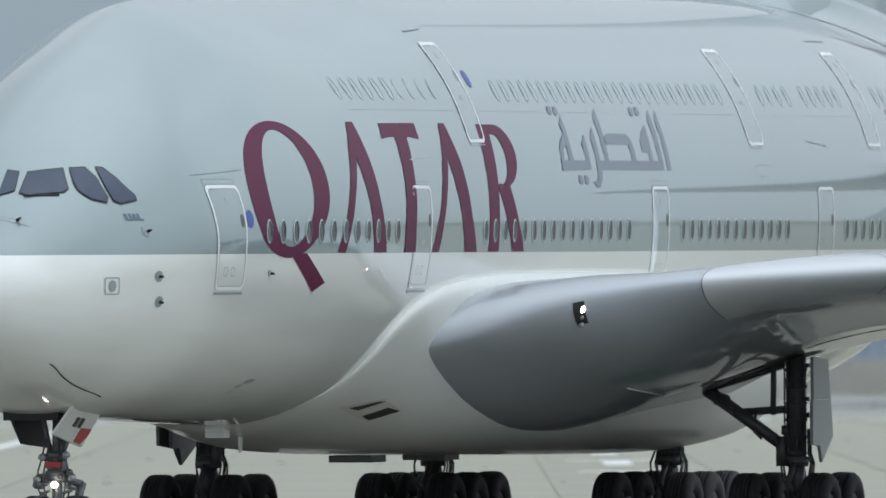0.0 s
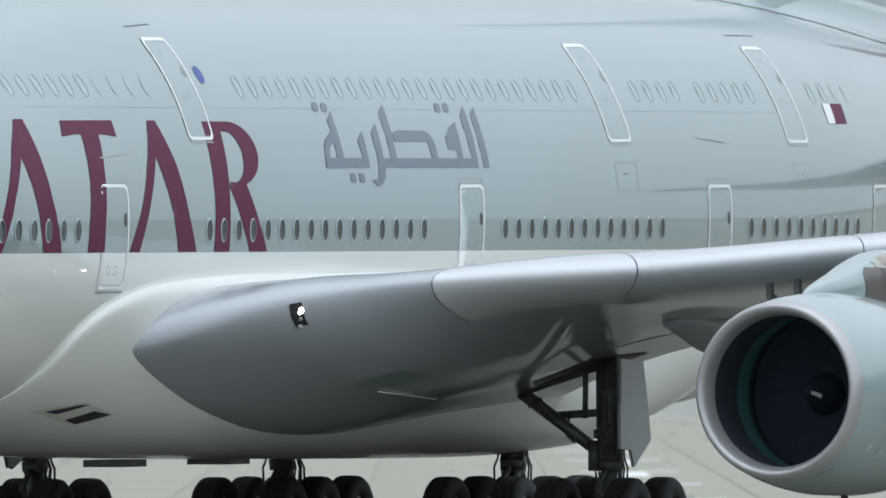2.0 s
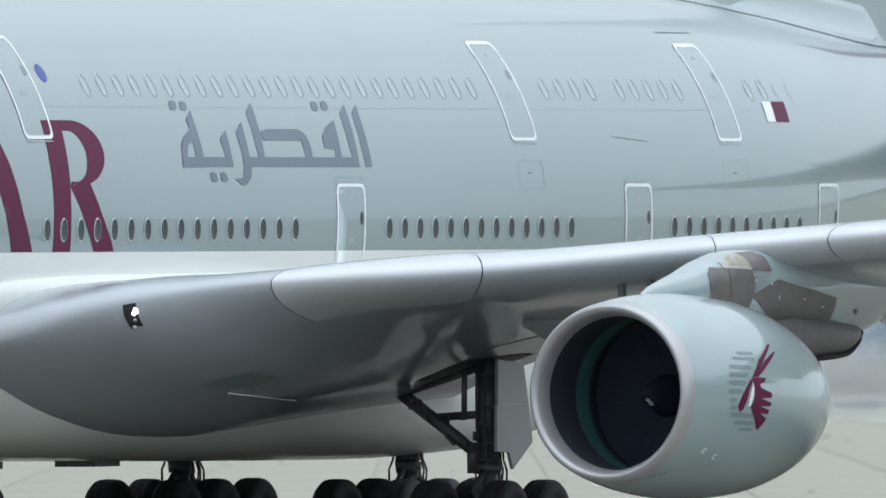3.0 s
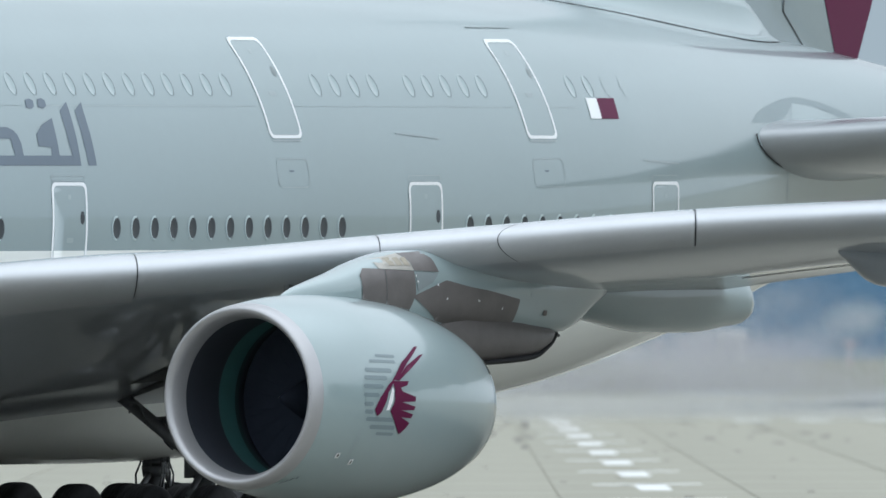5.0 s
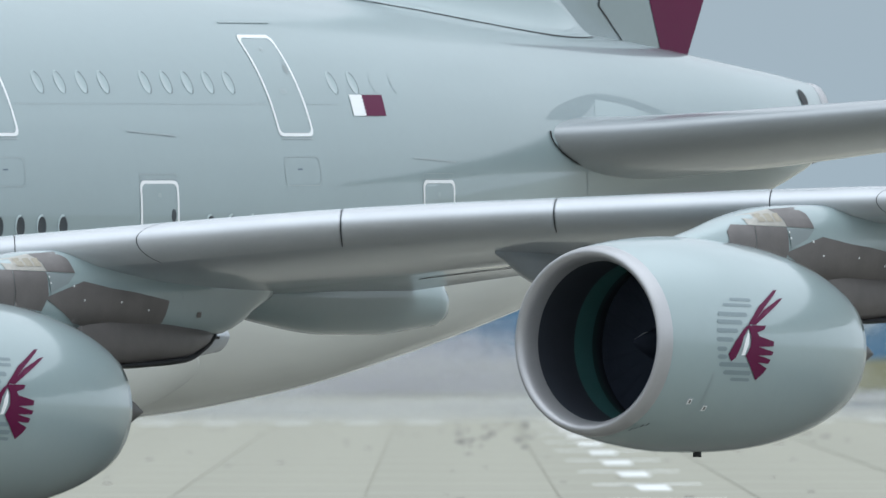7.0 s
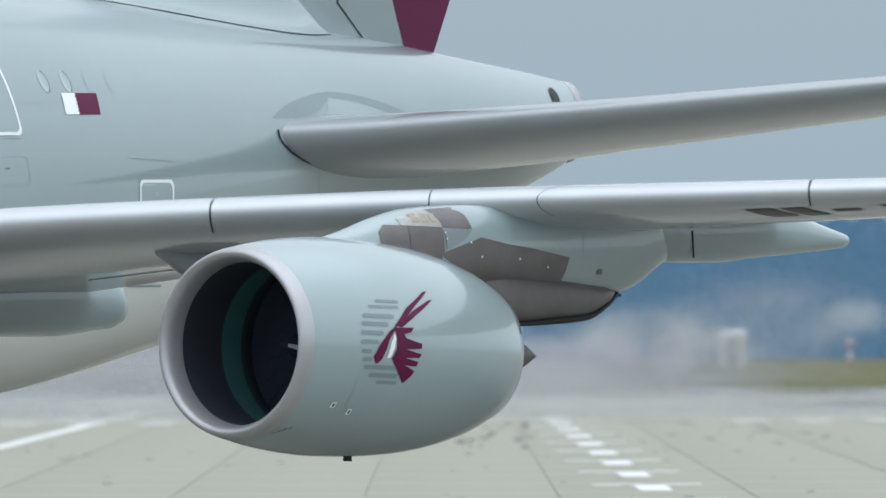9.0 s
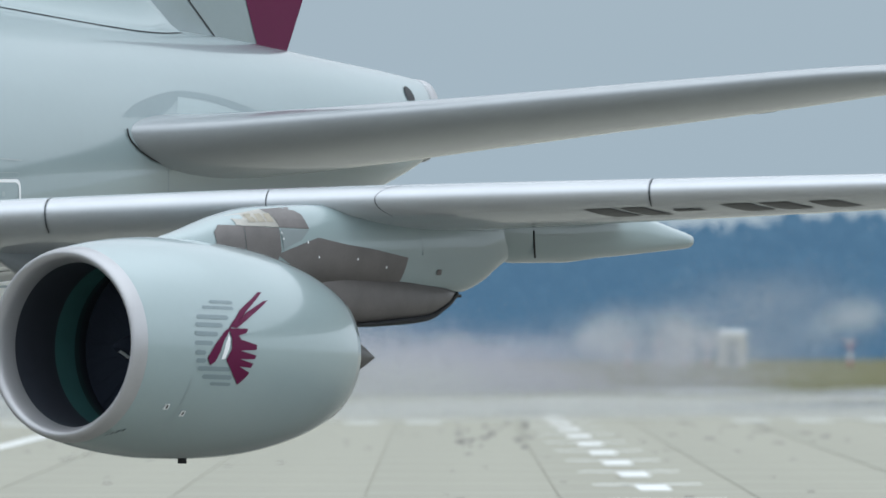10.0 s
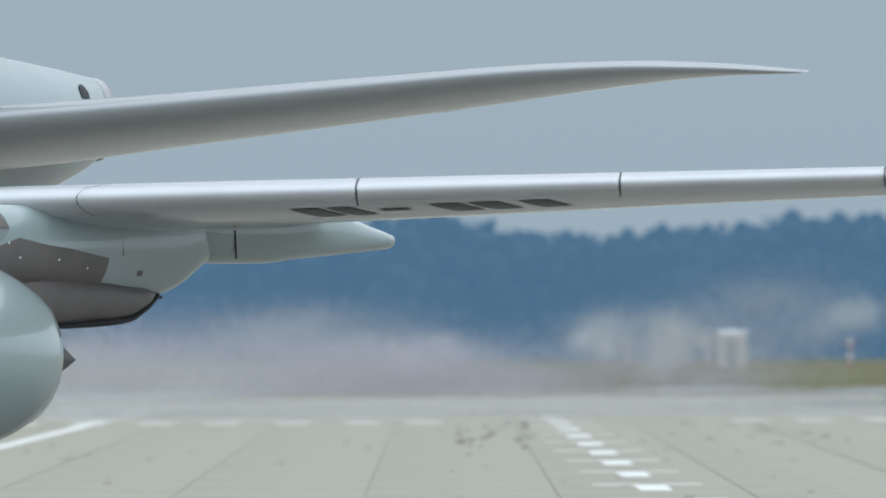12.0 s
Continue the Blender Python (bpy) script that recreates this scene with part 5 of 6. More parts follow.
for gear, sd in ((wg, -1), (sg_, 1)):
    bm = bmesh.new()
    tube(bm, (31.80, sd * 4.05, 3.2), (31.75, sd * 5.61, 2.1), 0.12, 0.11, 14)
    tube(bm, (31.80, sd * 4.02, 3.12), (31.80, sd * 4.95, 3.95), 0.12, 0.12, 14)
    tube(bm, (31.85, sd * 4.15, 3.2), (31.85, sd * 5.56, 3.62), 0.07, 0.07, 8)
    tube(bm, (31.87, sd * 4.75, 2.75), (31.81, sd * 5.61, 2.8), 0.075, 0.075, 10)
    tube(bm, (31.65, sd * 5.56, 2.3), (31.65, sd * 5.56, 1.75), 0.1, 0.1, 10)
    tube(bm, (31.60, sd * 5.44, 3.9), (31.60, sd * 5.42, 2.7), 0.055, 0.055, 8)
    hose(bm, [(31.75, sd * 4.26, 2.9), (31.65, sd * 4.36, 3.1), (31.60, sd * 4.56, 3.05), (31.65, sd * 4.66, 2.7)], 0.025)
    hose(bm, [(31.75, sd * 5.06, 2.8), (31.70, sd * 5.01, 2.4), (31.75, sd * 5.16, 2.25)], 0.025)
    hose(bm, [(31.75, sd * 5.91, 3.6), (31.65, sd * 5.96, 2.6), (31.75, sd * 5.86, 1.7)], 0.03)
    part("side_brace", bm, M_STEEL, gear, "dark folding side brace").matrix_basis = pose(-0.2, -0.16 if sd < 0 else -0.36, 0)
# gear bay in the wing's underside: a dark sheet paints in its shade
def wing_under(l, s):
    le, z, c, th, drop = WING(l)
    u = (s - le) / c
    th *= FULL(l)[1] / 1.12
    y = 5 * (0.2969 * math.sqrt(u) - 0.126 * u - 0.3516 * u * u + 0.2843 * u**3 - 0.1036 * u**4)
    return z - drop * u**1.2 - th * 1.12 * y * shallow(l, u) * (1 if u < 0.5 else 1 - 0.35 * (u - 0.5) / 0.5)


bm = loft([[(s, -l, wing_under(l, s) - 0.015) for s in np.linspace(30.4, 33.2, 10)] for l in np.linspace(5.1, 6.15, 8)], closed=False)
part("gear_bay_shade", bm, M_DARK, wing_port, "dark sheet painted as the shade of the wing's gear bay")
# hatch and strake under the wing root
bm = loft([[(s, -l, wing_under(l, s) - 0.01) for s in np.linspace(a, b, 6)] for l, a, b in ((5.05, 21.9, 22.5), (5.35, 22.0, 23.4), (5.75, 22.6, 23.7))], closed=False)
part("access_hatch", bm, M_APRON, wing_port, "dark fuel hatch under the wing root")
bm = bmesh.new()
tube(bm, (22.9, -5.12, wing_under(5.12, 22.9) - 0.05), (25.7, -5.05, wing_under(5.05, 25.7) - 0.05), 0.012, 0.012, 8)
part("strake", bm, M_OUTLINE, wing_port, "thin pale strip under the wing")
# flap hinge lines and a slat strut under the wing
for l0, l1, u in ((6.6, 9.6, 0.68), (15.2, 23.2, 0.72), (26.2, 37.5, 0.72)):
    bm = bmesh.new()
    ls = np.linspace(l0, l1, 16)
    rail = [Vector((WING(l)[0] + u * WING(l)[2], -l, wing_under(l, WING(l)[0] + u * WING(l)[2]) - 0.008)) for l in ls]
    hose(bm, rail, 0.006)
    part("flap_line", bm, M_DARK, wing_port, "thin dark flap hinge line")
for l, s0 in ((12.2, 0.95), (11.75, 1.1)):
    x, z = WING(l)[0] + s0, wing_under(l, WING(l)[0] + s0)
    bm = box(bmesh.new(), x - 0.07, x + 0.07, -l - 0.05, -l + 0.05, z - 0.26, z + 0.05)
    box(bm, x - 0.05, x + 0.25, -l - 0.04, -l + 0.04, z - 0.3, z - 0.2)
    part("slat_strut", bm, M_STEEL, wing_port, "small dark strut under the slat", smooth=False)
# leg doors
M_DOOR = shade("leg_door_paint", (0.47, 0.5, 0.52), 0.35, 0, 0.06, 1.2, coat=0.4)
for sd, gear in ((-1, wg), (1, sg_)):
    def slab(name, pts, label):
        bm = bmesh.new()
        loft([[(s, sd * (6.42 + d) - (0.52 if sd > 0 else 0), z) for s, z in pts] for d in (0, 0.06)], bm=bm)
        # far doors get dark steel, which puts their shade into the colour
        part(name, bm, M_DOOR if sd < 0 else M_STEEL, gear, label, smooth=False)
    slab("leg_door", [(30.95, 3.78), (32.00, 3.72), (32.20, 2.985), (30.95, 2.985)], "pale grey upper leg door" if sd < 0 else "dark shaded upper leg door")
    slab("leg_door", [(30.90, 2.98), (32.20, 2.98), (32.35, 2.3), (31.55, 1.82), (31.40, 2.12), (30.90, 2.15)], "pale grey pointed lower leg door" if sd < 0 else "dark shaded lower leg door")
# a hinged door under the far wing, its shade put into the colour, and belly doors
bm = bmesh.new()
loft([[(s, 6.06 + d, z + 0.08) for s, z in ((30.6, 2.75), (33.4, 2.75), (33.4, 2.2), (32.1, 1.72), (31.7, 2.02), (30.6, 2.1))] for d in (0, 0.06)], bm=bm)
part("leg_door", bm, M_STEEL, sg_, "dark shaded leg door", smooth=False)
for s0, s1, y0, y1 in ((22.4, 23.4, -0.4, 0.4), (26.6, 27.6, -0.6, 0.2)):
    part("belly_panel", box(bmesh.new(), s0, s1, y0, y1, 1.93, 2.06), M_STEEL, fuselage, "dark belly hatch", smooth=False)
z = float(FAIR(15.2)[0]) + 0.05
part("belly_aerial", keel([(15.2, z + 0.1, z - 0.02, 0.01), (15.27, z + 0.1, z - 0.34, 0.025), (15.42, z + 0.1, z - 0.3, 0.012)]), M_OUTLINE, fuselage, "white blade aerial under the belly")
z = float(FAIR(13.7)[0]) + 0.02
part("belly_box", box(bmesh.new(), 13.5, 13.9, -0.22, 0.12, z - 0.16, z + 0.1), M_OUTLINE, fuselage, "small white box under the belly", smooth=False)

# nose gear
S, Z = 3.97, floor_z(3.97) + NOSE_R
ZC = Z + 0.3
bm = bmesh.new()
tube(bm, (S, 0, 3.1), (S, 0, ZC + 0.75), 0.075, 0.09, 18)
tube(bm, (S - 0.05, -0.26, 3.05), (S - 0.02, -0.1, ZC + 1.0), 0.045, 0.045, 10)
tube(bm, (S - 0.05, 0.26, 3.05), (S - 0.02, 0.1, ZC + 1.0), 0.045, 0.045, 10)
tube(bm, (S, 0, Z + 1.1), (S, 0, Z), 0.09, 0.09, 16)
tube(bm, (S, -0.5, Z), (S, 0.5, Z), 0.08, 0.08, 12)
tube(bm, (S, 0, ZC + 1.08), (S, 0, ZC + 0.6), 0.17, 0.19, 18)
tube(bm, (S - 0.08, -0.34, ZC + 0.62), (S - 0.08, 0.34, ZC + 0.62), 0.075, 0.075, 12)
tube(bm, (S, 0, ZC + 0.9), (S + 1.2, 0, 3.0), 0.08, 0.08, 10)
tube(bm, (S + 0.1, -0.1, ZC + 0.6), (S + 0.42, -0.32, ZC + 0.5), 0.07, 0.07, 10)
tube(bm, (S + 0.42, -0.32, ZC + 0.52), (S + 0.22, -0.26, ZC + 0.05), 0.085, 0.06, 10)
for d in (-0.2, -0.13, 0.14, 0.22):
    hose(bm, [(S - 0.1, d * 0.8, ZC + 1.3), (S - 0.16, d, ZC + 1.0), (S - 0.2, d * 1.3, ZC + 0.75), (S - 0.16, d * 1.5, ZC + 0.5), (S - 0.1, d, ZC + 0.2)], 0.016)
for yy, zz, r in ((-0.24, 1.02, 0.06), (0.2, 0.98, 0.07), (-0.3, 0.72, 0.06), (0.32, 0.5, 0.07)):
    tube(bm, (S - 0.24, yy, ZC + zz), (S - 0.04, yy * 0.8, ZC + zz), r, r, 10)
rnd = random.Random(5)
for k in range(22):
    yy, zz, w = rnd.uniform(-0.3, 0.3), rnd.uniform(0.3, 1.02), rnd.uniform(0.02, 0.055)
    xx = S - 0.12 - rnd.uniform(0, 0.1)
    if k % 2:
        tube(bm, (xx, yy - w * 2, ZC + zz), (xx, yy + w * 2, ZC + zz + rnd.uniform(-0.08, 0.08)), w * 0.6, w * 0.6, 8)
    else:
        box(bm, xx - w, xx + w, yy - w, yy + w, ZC + zz - w, ZC + zz + w)
box(bm, S - 0.22, S - 0.06, -0.1, 0.1, ZC + 0.98, ZC + 1.06)
box(bm, S - 0.2, S - 0.04, -0.16, 0.16, ZC + 0.66, ZC + 0.74)
bmesh.ops.recalc_face_normals(bm, faces=bm.faces)
ng = part("nose_gear", bm, M_STEEL, airliner, "grey steel nose landing gear with two wheels")
for d in (-0.36, 0.36):
    wheel(ng, NOSE_WHEEL, NOSE_R, S, d)
part("red_fitting", box(bmesh.new(), S - 0.3, S - 0.2, -0.14, 0.14, ZC + 0.8, ZC + 0.9), M_RED, ng, "red steering fitting", smooth=False)
part("taxi_lamp", spin(bmesh.new(), [(-0.03, 0.005), (-0.02, 0.04), (0, 0.06), (0.08, 0.058)], (S - 0.3, -0.03, ZC + 0.5), 18), M_TAXI, ng, "glowing taxi lamp")
for yy, zz in ((-0.34, 0.62), (0.3, 0.6), (-0.24, 1.02), (0.2, 0.98)):
    part("unlit_lamp", spin(bmesh.new(), [(-0.03, 0.005), (-0.02, 0.045), (0, 0.065), (0.08, 0.06)], (S - 0.27, yy, ZC + zz), 18), M_LIP, ng, "unlit round lamp")


def hanging_door(pts, material, label, smooth=False):
    bm = bmesh.new()
    loft([[(x, -y + d, z) for x, y, z in pts] for d in (0, 0.05)], bm=bm)
    return part("gear_door", bm, material, ng, label, smooth=False)


def on_door(name, pts, material, label=""):
    """A mark on the white door: points given as shares along its length and down its depth."""
    a, b, c, d = Vector((2.2, -0.88, 3.2)), Vector((4.2, -0.75, 3.02)), Vector((2.2, -0.47, 2.64)), Vector((4.2, -0.38, 2.4))
    bm = bmesh.new()
    loft([[(a.lerp(b, u)).lerp(c.lerp(d, u), v) - Vector((0, e, 0)) for u, v in pts] for e in (0.0, 0.012)], bm=bm)
    return part(name, bm, material, ng, label, smooth=False)


rings = []
for k in range(9):
    u = k / 8
    p, q = Vector((2.2, -0.88, 3.2)).lerp(Vector((4.2, -0.75, 3.02)), u), Vector((2.2, -0.47, 2.64)).lerp(Vector((4.2, -0.38, 2.4)), u)
    rings.append([p, p.lerp(q, 0.5), q, q + Vector((0, 0.05, 0)), p + Vector((0, 0.05, 0))])
part("gear_door", loft(rings), M_WHITE, ng, "white nose gear door with marks", smooth=False)
hanging_door([(3.7, -0.85, 3.18), (5.8, -0.85, 3.1), (5.7, -0.6, 2.36), (3.9, -0.6, 2.46)], M_DARK, "dark inner face of the nose gear door")
on_door("writing_bar", [(0.36, 0.35), (0.47, 0.35), (0.47, 0.62), (0.36, 0.62)], M_BLACK)
on_door("writing_bar", [(0.51, 0.33), (0.62, 0.33), (0.62, 0.6), (0.51, 0.6)], M_BLACK)
on_door("red_square", [(0.66, 0.58), (0.99, 0.5), (0.98, 0.72), (0.88, 0.97), (0.66, 0.97)], M_RED, "red warning square")
for k in range(3):
    bm = bmesh.new()
    tube(bm, (4.0 + 0.5 * k, 0.80, 2.98 - 0.03 * k), (4.3 + 0.5 * k, 0.80, 2.95 - 0.03 * k), 0.03, n=8)
    part("door_stay", bm, M_OUTLINE, ng, "white stay on the door")
# bay above the nose gear: a dark block paints in its shade
part("gear_bay_shade", box(bmesh.new(), 2.4, 4.3, -0.5, 0.5, 2.88, 3.02), M_DARK, ng, "dark block painted as the shade of the nose gear bay", smooth=False)
# nose gear bay seam
seam_at = curve([(0.16, 3.88), (0.7, 3.66), (1.57, 3.44), (2.36, 3.29)])
SEAM = [(0.16 + 0.11 * k, float(seam_at(0.16 + 0.11 * k)[0])) for k in range(21)]
decal("bay_seam", [SEAM + [(s, z - 0.012) for s, z in SEAM[::-1]]], M_DARK, fuselage, 0.01, "black joint line of the nose gear bay", 0.1, 0.05)

# ---------------------------------------------------------------- airfield surface
bounce_grey = shade("bounce_strip_grey", (0.25, 0.242, 0.207), 0.9, 0, 0.15, 0.3, 0.3, 8.0, spec=0.3)
asphalt = shade("blue_grey_asphalt", (0.12, 0.135, 0.15), 0.85, 0, 0.15, 0.05, spec=0.3)
tagged(sheet("runway", -900, 900, 965, 1075, 0.006, asphalt), "dark blue grey asphalt runway strip crossing behind", "runway", kind="structure")

# taxiway slabs, 4.62 m wide, with open joints
slabs = tagged(new("taxiway"), "pale concrete taxiway of large slabs", "taxiway", kind="structure")


def slab_mesh(w, length):
    bm = bmesh.new()
    g, h, b = 0.028, 0.02, 0.01
    xs, ys = (w / 2 - g), length / 2
    loft([[(sx * (xs - c), sy * ys, z) for sx, sy in ((-1, -1), (1, -1), (1, 1), (-1, 1))] for c, z in ((0, -0.016), (0, -0.004), (b, 0.0))], bm=bm)
    me = bpy.data.meshes.new("slab")
    bm.to_mesh(me)
    bm.free()
    me.materials.append(M_SLAB)
    return me


def vary_slab(m):
    nt = m.node_tree
    b = nt.nodes["Principled BSDF"]
    src = b.inputs["Base Color"].links[0].from_socket
    info = nt.nodes.new("ShaderNodeObjectInfo")
    mr = nt.nodes.new("ShaderNodeMapRange")
    mr.inputs[3].default_value, mr.inputs[4].default_value = 0.997, 1.003
    nt.links.new(info.outputs["Random"], mr.inputs[0])
    hs = nt.nodes.new("ShaderNodeHueSaturation")
    nt.links.new(mr.outputs[0], hs.inputs["Value"])
    nt.links.new(src, hs.inputs["Color"])
    nt.links.new(hs.outputs[0], b.inputs["Base Color"])


vary_slab(M_SLAB)
# unseen strip added under the airliner to set the bounce light on its belly
tagged(sheet("bounce_strip", -900, 900, 240, 450, 0.004, bounce_grey), "unseen grey strip under the airliner, added for bounce light", "taxiway", kind="structure")
SLAB = slab_mesh(4.62, 30.0)
for i in range(-6, 6):
    for j in range(14):
        ob = new("slab", SLAB)
        ob.parent = slabs
        ob.matrix_basis = pose(0.41 + 4.62 * i, 520 + 30 * j, 0)


# duller white: the dust haze over the hold bar is put into the colour
M_HAZED_MARK = shade("hazed_marking_paint", (0.5, 0.5, 0.46), 0.8, 0, 0.25, 0.6, spec=0.1)


def marking(name, pts, label, group="", material=None):
    bm = bmesh.new()
    loft([[(x, y, z) for x, y in pts] for z in (0.001, 0.005)], bm=bm)
    return tagged(part(name, bm, material or M_MARK, None, smooth=False), label, "marking", group, kind="structure")


for n in range(-1, 9):
    y = 551 + 46.2 * n
    x = 5.2 - 0.09 * n
    marking("centre_dash", [(x - 0.4, y), (x + 0.4, y), (x + 0.36, y + 20), (x - 0.44, y + 20)], "white painted taxiway dash", "dashes along the taxiway")
    marking("cross_line", [(x - 1.45, y + 18), (x + 1.3, y + 18), (x + 1.3, y + 20.5), (x - 1.45, y + 20.5)], "thin white painted cross line", "cross lines along the taxiway")
for x in [-16.8, -14.1, -11.4, -8.8, -6.0, -3.25, -0.8, 12.2, 14.7, 17.4, 20.1, 22.8]:
    marking("hold_bar_dash", [(x - 0.68, 884), (x + 0.68, 884), (x + 0.68, 910), (x - 0.68, 910)], "white painted dash of a hold bar, dulled as if by haze", "hold bar dashes", M_HAZED_MARK)
ec = curve([(505, -15.9), (640, -15.1), (744, -14.65), (829, -14.25), (940, -13.8), (1017, -12.9), (1097, -12.0)])
ys = np.linspace(505, 1097, 24)
bm = bmesh.new()
loft([[(float(ec(y)[0]) - 0.26, y, 0.008), (float(ec(y)[0]) + 0.26, y, 0.008), (float(ec(y)[0]) + 0.26, y, 0.001), (float(ec(y)[0]) - 0.26, y, 0.001)] for y in ys], bm=bm)
tagged(part("edge_line", bm, M_MARK, None, smooth=False), "white painted taxiway edge line, slightly curved", "marking", kind="structure")
tagged(sheet("pale_strip", -900, 900, 1077, 1158, 0.006, M_CONCRETE), "pale concrete shoulder strip", "pavement", kind="structure")

# rubber marks on the slabs
M_SKID = shade("rubber_marks", (0.125, 0.122, 0.112), 0.9, 0, 0.2, 0.3, spec=0.1)
rnd = random.Random(11)
bm = bmesh.new()
for k in range(30):
    x, y, w, ln = rnd.uniform(0.3, 3.2), rnd.uniform(690, 880), rnd.uniform(0.05, 0.16), rnd.uniform(4, 18)
    box(bm, x - w, x + w, y, y + ln, 0.001, 0.003)
for k in range(70):
    x, y = rnd.uniform(-16, 20), rnd.uniform(520, 880)
    w = rnd.uniform(0.04, 0.13)
    box(bm, x - w, x + w, y, y + rnd.uniform(1, 4), 0.001, 0.003)
for k in range(26):
    x, y = rnd.uniform(8, 14), rnd.uniform(740, 890)
    w = rnd.uniform(0.05, 0.2)
    box(bm, x - w, x + w, y, y + rnd.uniform(1.5, 7), 0.001, 0.003)
tagged(part("rubber_marks", bm, M_SKID, None, smooth=False), "dark rubber scuffs and tar spots on concrete", "scuffs", kind="stuff")

# ---------------------------------------------------------------- aerial row and hut at the far end
hut = tagged(new("equipment_hut"), "small white equipment hut on the far grass", "hut")
hut.matrix_basis = pose(22.3, 1742, 0.012)
part("wall", box(bmesh.new(), -1.1, 1.1, -1.0, 1.0, 0, 2.5), M_PLATE, hut, smooth=False)
bm = bmesh.new()
loft([[(sx * a, sy * b, z) for sx, sy in ((-1, -1), (1, -1), (1, 1), (-1, 1))] for a, b, z in ((1.25, 1.15, 2.5), (1.25, 1.15, 2.6), (0.9, 0.8, 2.85))], bm=bm)
part("roof", bm, M_OUTLINE, hut, smooth=False)
part("door", box(bmesh.new(), -0.45, 0.4, -1.04, -1.0, 0.05, 2.05), M_WRIM, hut, smooth=False)


# red paled in the colour itself, for the haze before the far masts
M_HAZED_RED = shade("hazed_red_paint", (0.42, 0.2, 0.19), 0.7, 0, 0.1, 2)


def aerial_mast():
    ob = tagged(new("aerial_mast"), "red and white aerial mast on the far grass", "aerial", "masts of the aerial row")
    for k in range(4):
        part("section", tube(bmesh.new(), (0, 0, 0.55 * k), (0, 0, 0.55 * k + 0.55), 0.16 - 0.02 * k, 0.15 - 0.02 * k, 10), M_OUTLINE if k % 2 else M_HAZED_RED, ob)
    part("boom", box(bmesh.new(), -0.5, 0.5, -0.05, 0.05, 1.75, 1.95), M_HAZED_RED, ob, smooth=False)
    return ob


mast = aerial_mast()
mast.matrix_basis = pose(14.2, 1736, 0.012)
for x in (16.5, 18.6, 20.3, 31.3):
    copy_thing(mast, pose(x, 1736, 0.012))

# ---------------------------------------------------------------- dust in the jet blast, as fine flecks
def dust_cloud(name, x0, x1, y, base, height, lumps, count, fleck, seed, color, label):
    """A cloud of fine flecks in soft lumps, spread from x0 to x1."""
    rs = np.random.RandomState(seed)
    lump = np.stack([rs.uniform(x0, x1, lumps), rs.normal(y, 14, lumps), base + height * rs.beta(1.1, 1.7, lumps)], 1)
    size = rs.uniform(0.5, 1.15, lumps)
    pick = rs.randint(0, lumps, count)
    reach = min(3.6, (x1 - x0) / 4)
    c = lump[pick] + rs.normal(0, 1, (count, 3)) * np.stack([reach * size[pick], 10 * size[pick], height * 0.3 * size[pick]], 1)
    c[:, 2] = np.abs(c[:, 2]) + 0.08
    r = rs.uniform(0.6, 1.3, count)[:, None, None] * fleck
    tri = c[:, None, :] + rs.normal(0, 1, (count, 3, 3)) * r
    me = bpy.data.meshes.new(name)
    me.from_pydata(tri.reshape(-1, 3).tolist(), [], np.arange(3 * count).reshape(-1, 3).tolist())
    m = shade(name + "_flecks", color, 1.0, 0, 0.08, 0.2, spec=0.0)
    me.materials.append(m)
    return tagged(new(name, me), label, "dust", kind="stuff")


DUST = [dust_cloud("dust_cloud", -32, 15, 1190, 0.1, 2.5, 80, 600000, 0.0165, 3, (0.55, 0.55, 0.61), "low pale lavender dust haze stirred by the engines"),
        dust_cloud("dust_cloud", 8, 20, 1340, 1.5, 3.8, 16, 180000, 0.016, 4, (0.55, 0.56, 0.58), "thin rising puffs of pale dust"),
        dust_cloud("dust_cloud", -12, -2, 1290, 1.2, 3.2, 14, 120000, 0.016, 5, (0.57, 0.57, 0.61), "thin rising puffs of pale dust"),
        dust_cloud("dust_cloud", 22, 26, 1340, 2.0, 2.4, 6, 40000, 0.016, 7, (0.52, 0.56, 0.6), "thin rising puff of pale dust"),
        dust_cloud("dust_cloud", -24, 14, 975, 0.0, 0.75, 60, 170000, 0.016, 6, (0.64, 0.64, 0.61), "thin low veil of blown dust"),
        dust_cloud("dust_cloud", -24, 24, 880, 0.0, 0.7, 60, 220000, 0.0155, 9, (0.62, 0.62, 0.59), "thin low veil of drifting dust"),
        dust_cloud("dust_cloud", -26, 26, 1050, 0.0, 0.5, 9, 85000, 0.016, 31, (0.64, 0.65, 0.66), "patchy low veil of white dust"),
        dust_cloud("dust_cloud", 9.5, 12.5, 1330, 1.6, 2.2, 5, 30000, 0.016, 32, (0.6, 0.62, 0.65), "small rising puff of white dust"),
        dust_cloud("dust_cloud", 15.5, 18.8, 1350, 1.0, 2.2, 7, 60000, 0.016, 33, (0.6, 0.61, 0.63), "small rising puff of white dust"),
        dust_cloud("dust_cloud", 1.0, 4.5, 1320, 1.0, 1.6, 5, 24000, 0.016, 34, (0.6, 0.6, 0.64), "small rising puff of white dust"),
        dust_cloud("dust_cloud", -8.0, -4.5, 1300, 1.8, 2.2, 5, 34000, 0.016, 35, (0.6, 0.61, 0.65), "small rising puff of white dust"),
        dust_cloud("dust_cloud", -16, 16, 1150, 0.1, 2.7, 40, 280000, 0.016, 12, (0.57, 0.58, 0.57), "soft cloud of drifting dust"),
        dust_cloud("dust_cloud", -14, 16, 1180, 0.2, 3.3, 34, 420000, 0.0165, 21, (0.56, 0.55, 0.6), "billowing lavender dust behind the engines")]

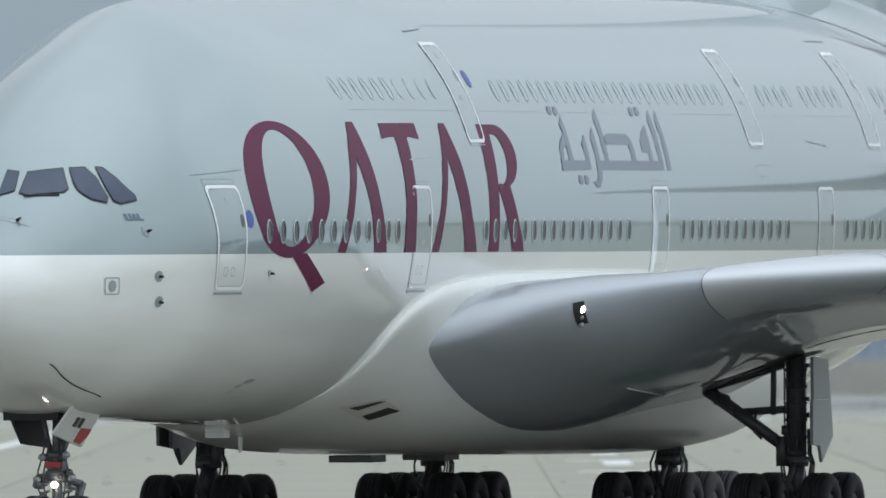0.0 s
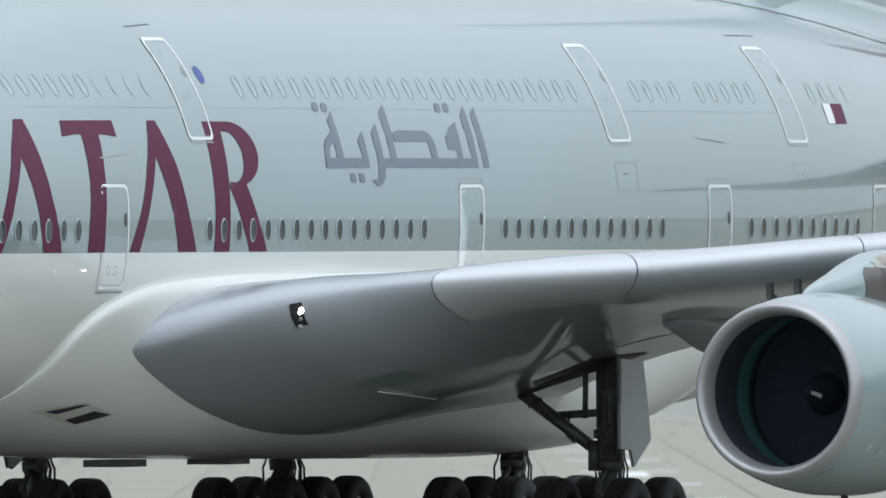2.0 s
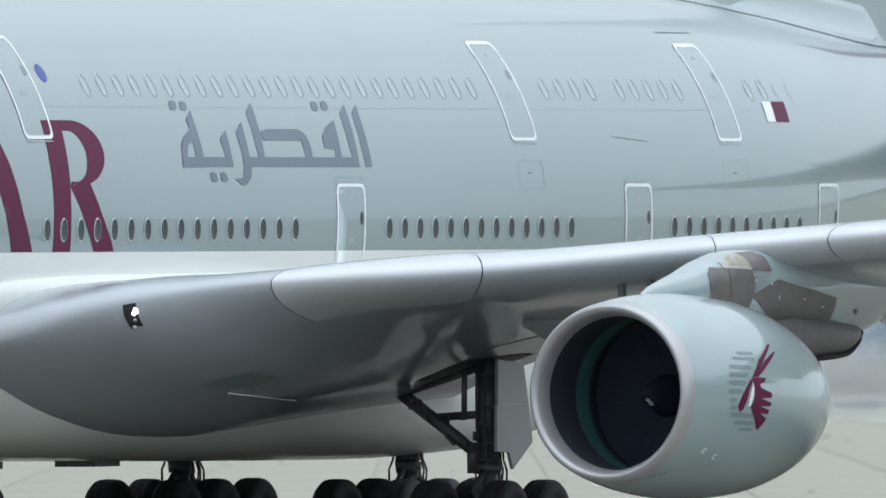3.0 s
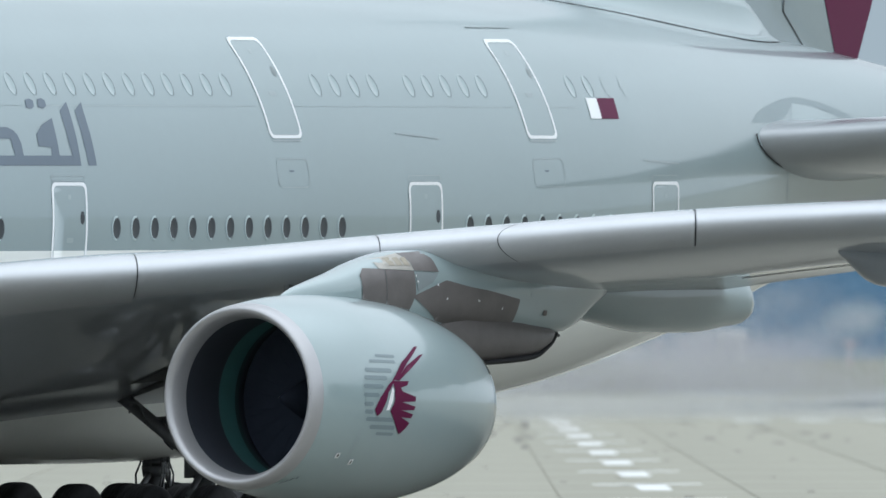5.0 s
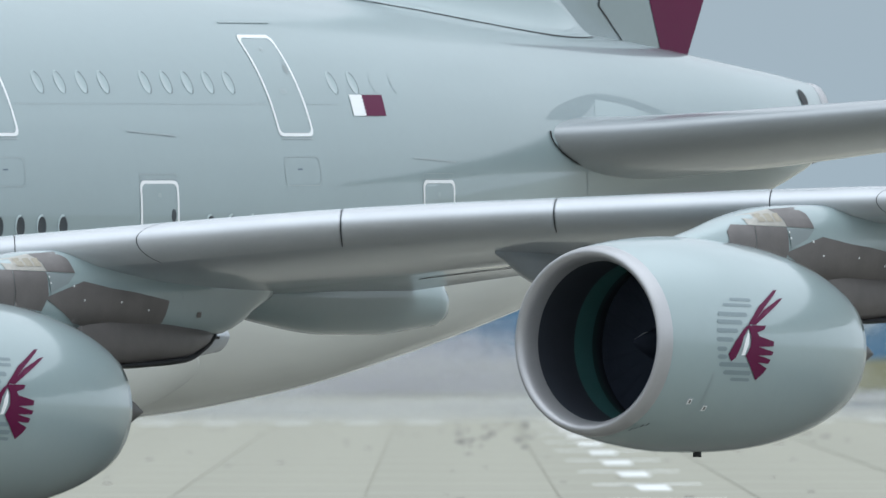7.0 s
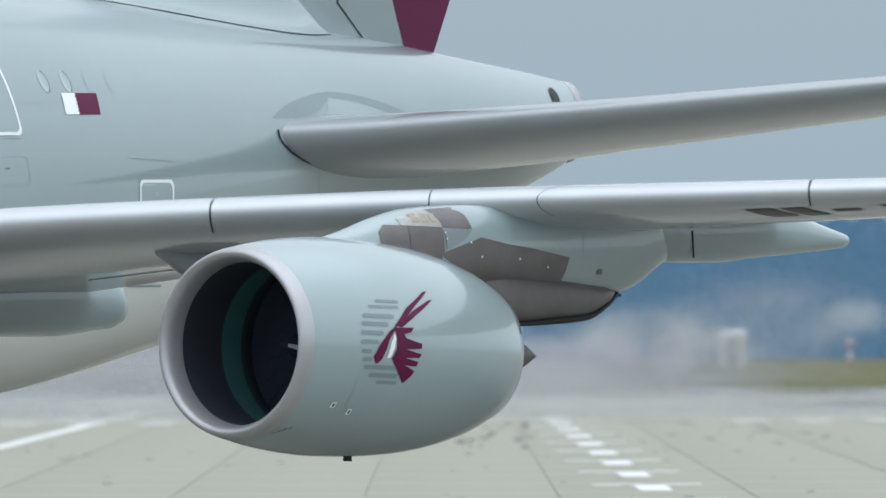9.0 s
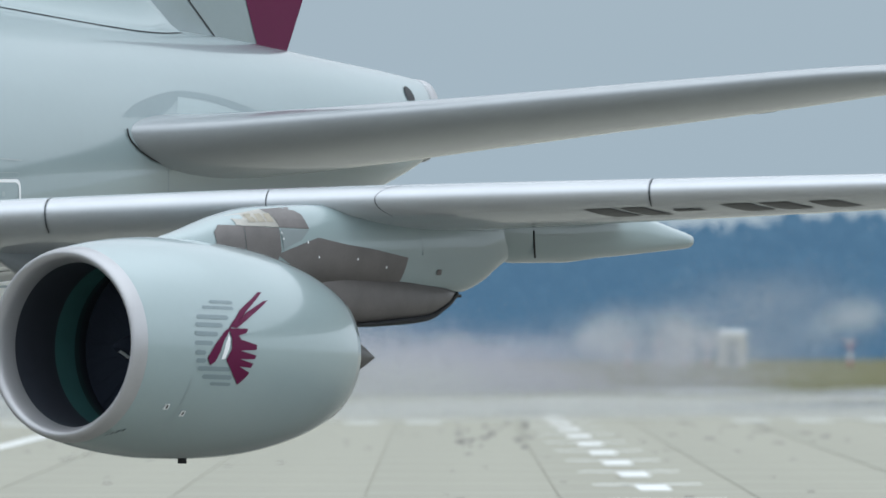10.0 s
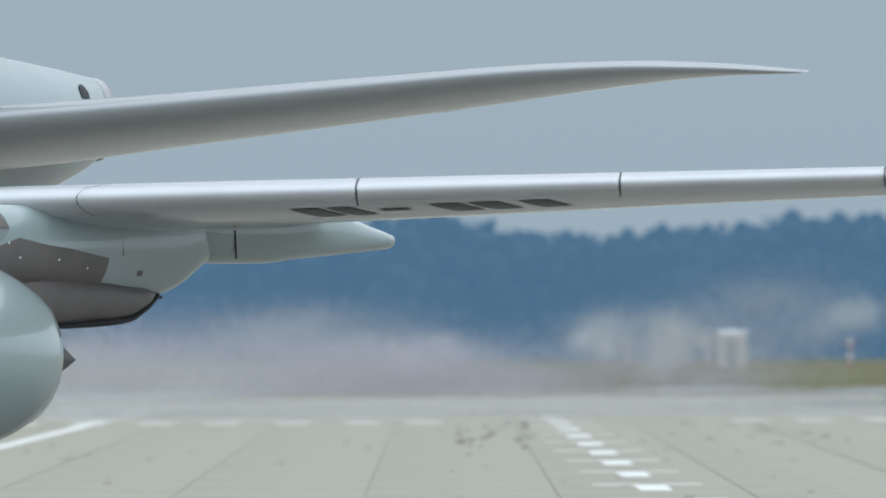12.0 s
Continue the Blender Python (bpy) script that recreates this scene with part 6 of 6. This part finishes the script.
# ---------------------------------------------------------------- motion
# seconds, place of the nose, heading away from the line of sight
TAXI = [
    (0, -7.829, 389.300, 15.836),
    (0.5, -9.461, 387.224, 17.568),
    (1, -11.169, 385.185, 19.321),
    (1.5, -12.938, 383.214, 21.076),
    (2, -14.742, 381.290, 22.781),
    (2.5, -16.565, 379.400, 24.411),
    (3, -18.416, 377.559, 26.002),
    (5, -25.769, 371.406, 31.502),
    (5.5, -27.585, 369.777, 32.684),
    (6, -29.360, 368.168, 33.741),
    (6.5, -31.104, 366.544, 34.665),
    (7, -32.818, 364.935, 35.499),
    (9, -38.832, 359.883, 36.952),
    (9.5, -40.190, 358.130, 37.009),
    (10, -41.494, 356.347, 36.962),
    (10.5, -42.720, 354.533, 36.780),
    (11, -43.859, 352.672, 36.434),
    (11.5, -44.929, 350.795, 36.000),
    (12, -45.960, 348.921, 35.537),
]


def path(t):
    """The taxi path between its rows."""
    ts = [r[0] for r in TAXI]
    return [float(np.interp(t, ts, [r[k] for r in TAXI])) for k in (1, 2, 3)]


def rolled(s, y, t):
    """How far a wheel at station s and side y has rolled after t seconds."""
    far, last = 0.0, None
    for i in range(int(round(t * 10)) + 1):
        x0, y0, a = path(i / 10)
        h = radians(90 - a)
        p = Vector((x0 + s * math.cos(h) - y * math.sin(h), y0 + s * math.sin(h) + y * math.cos(h)))
        if last is not None:
            far += (last - p).dot(Vector((math.cos(h), math.sin(h))))
        last = p
    return far


def motions():
    walk(airliner, [(t, pose(x, y, -0.348, 0, -0.1742, 90 - a)) for t, x, y, a in TAXI])
    for ob, s, y, z, r in WHEELS:
        walk(ob, [(0.2 * i, pose(s, y, z, 0, -math.degrees(rolled(s, y, 0.2 * i) / r), 0)) for i in range(61)])
    for k, fan in enumerate(FANS):
        walk(fan, [(0.1 * i, pose(2.3, 0, 0, 42 * i + 60 * k, 0, 0)) for i in range(121)])
    for k, cloud in enumerate(DUST[:-3]):
        walk(cloud, [(t, pose((0.08 - 0.04 * k) * t, 0, 0.012 * (k % 4) * t)) for t in (0.0, 4.0, 8.0, 12.0)])
    # the last three are blown across the taxiway
    walk(DUST[-1], [(t, pose(19 - 2.6 * t, 0, 0)) for t in (0.0, 3.0, 6.0, 9.0, 12.0)])
    walk(DUST[-2], [(t, pose(45 - 6 * t, 0, 0)) for t in (0.0, 3.0, 6.0, 9.0, 12.0)])
    walk(DUST[-3], [(t, pose(41 - 8 * t, 0, 0)) for t in (0.0, 3.0, 6.0, 9.0, 12.0)])


motions()
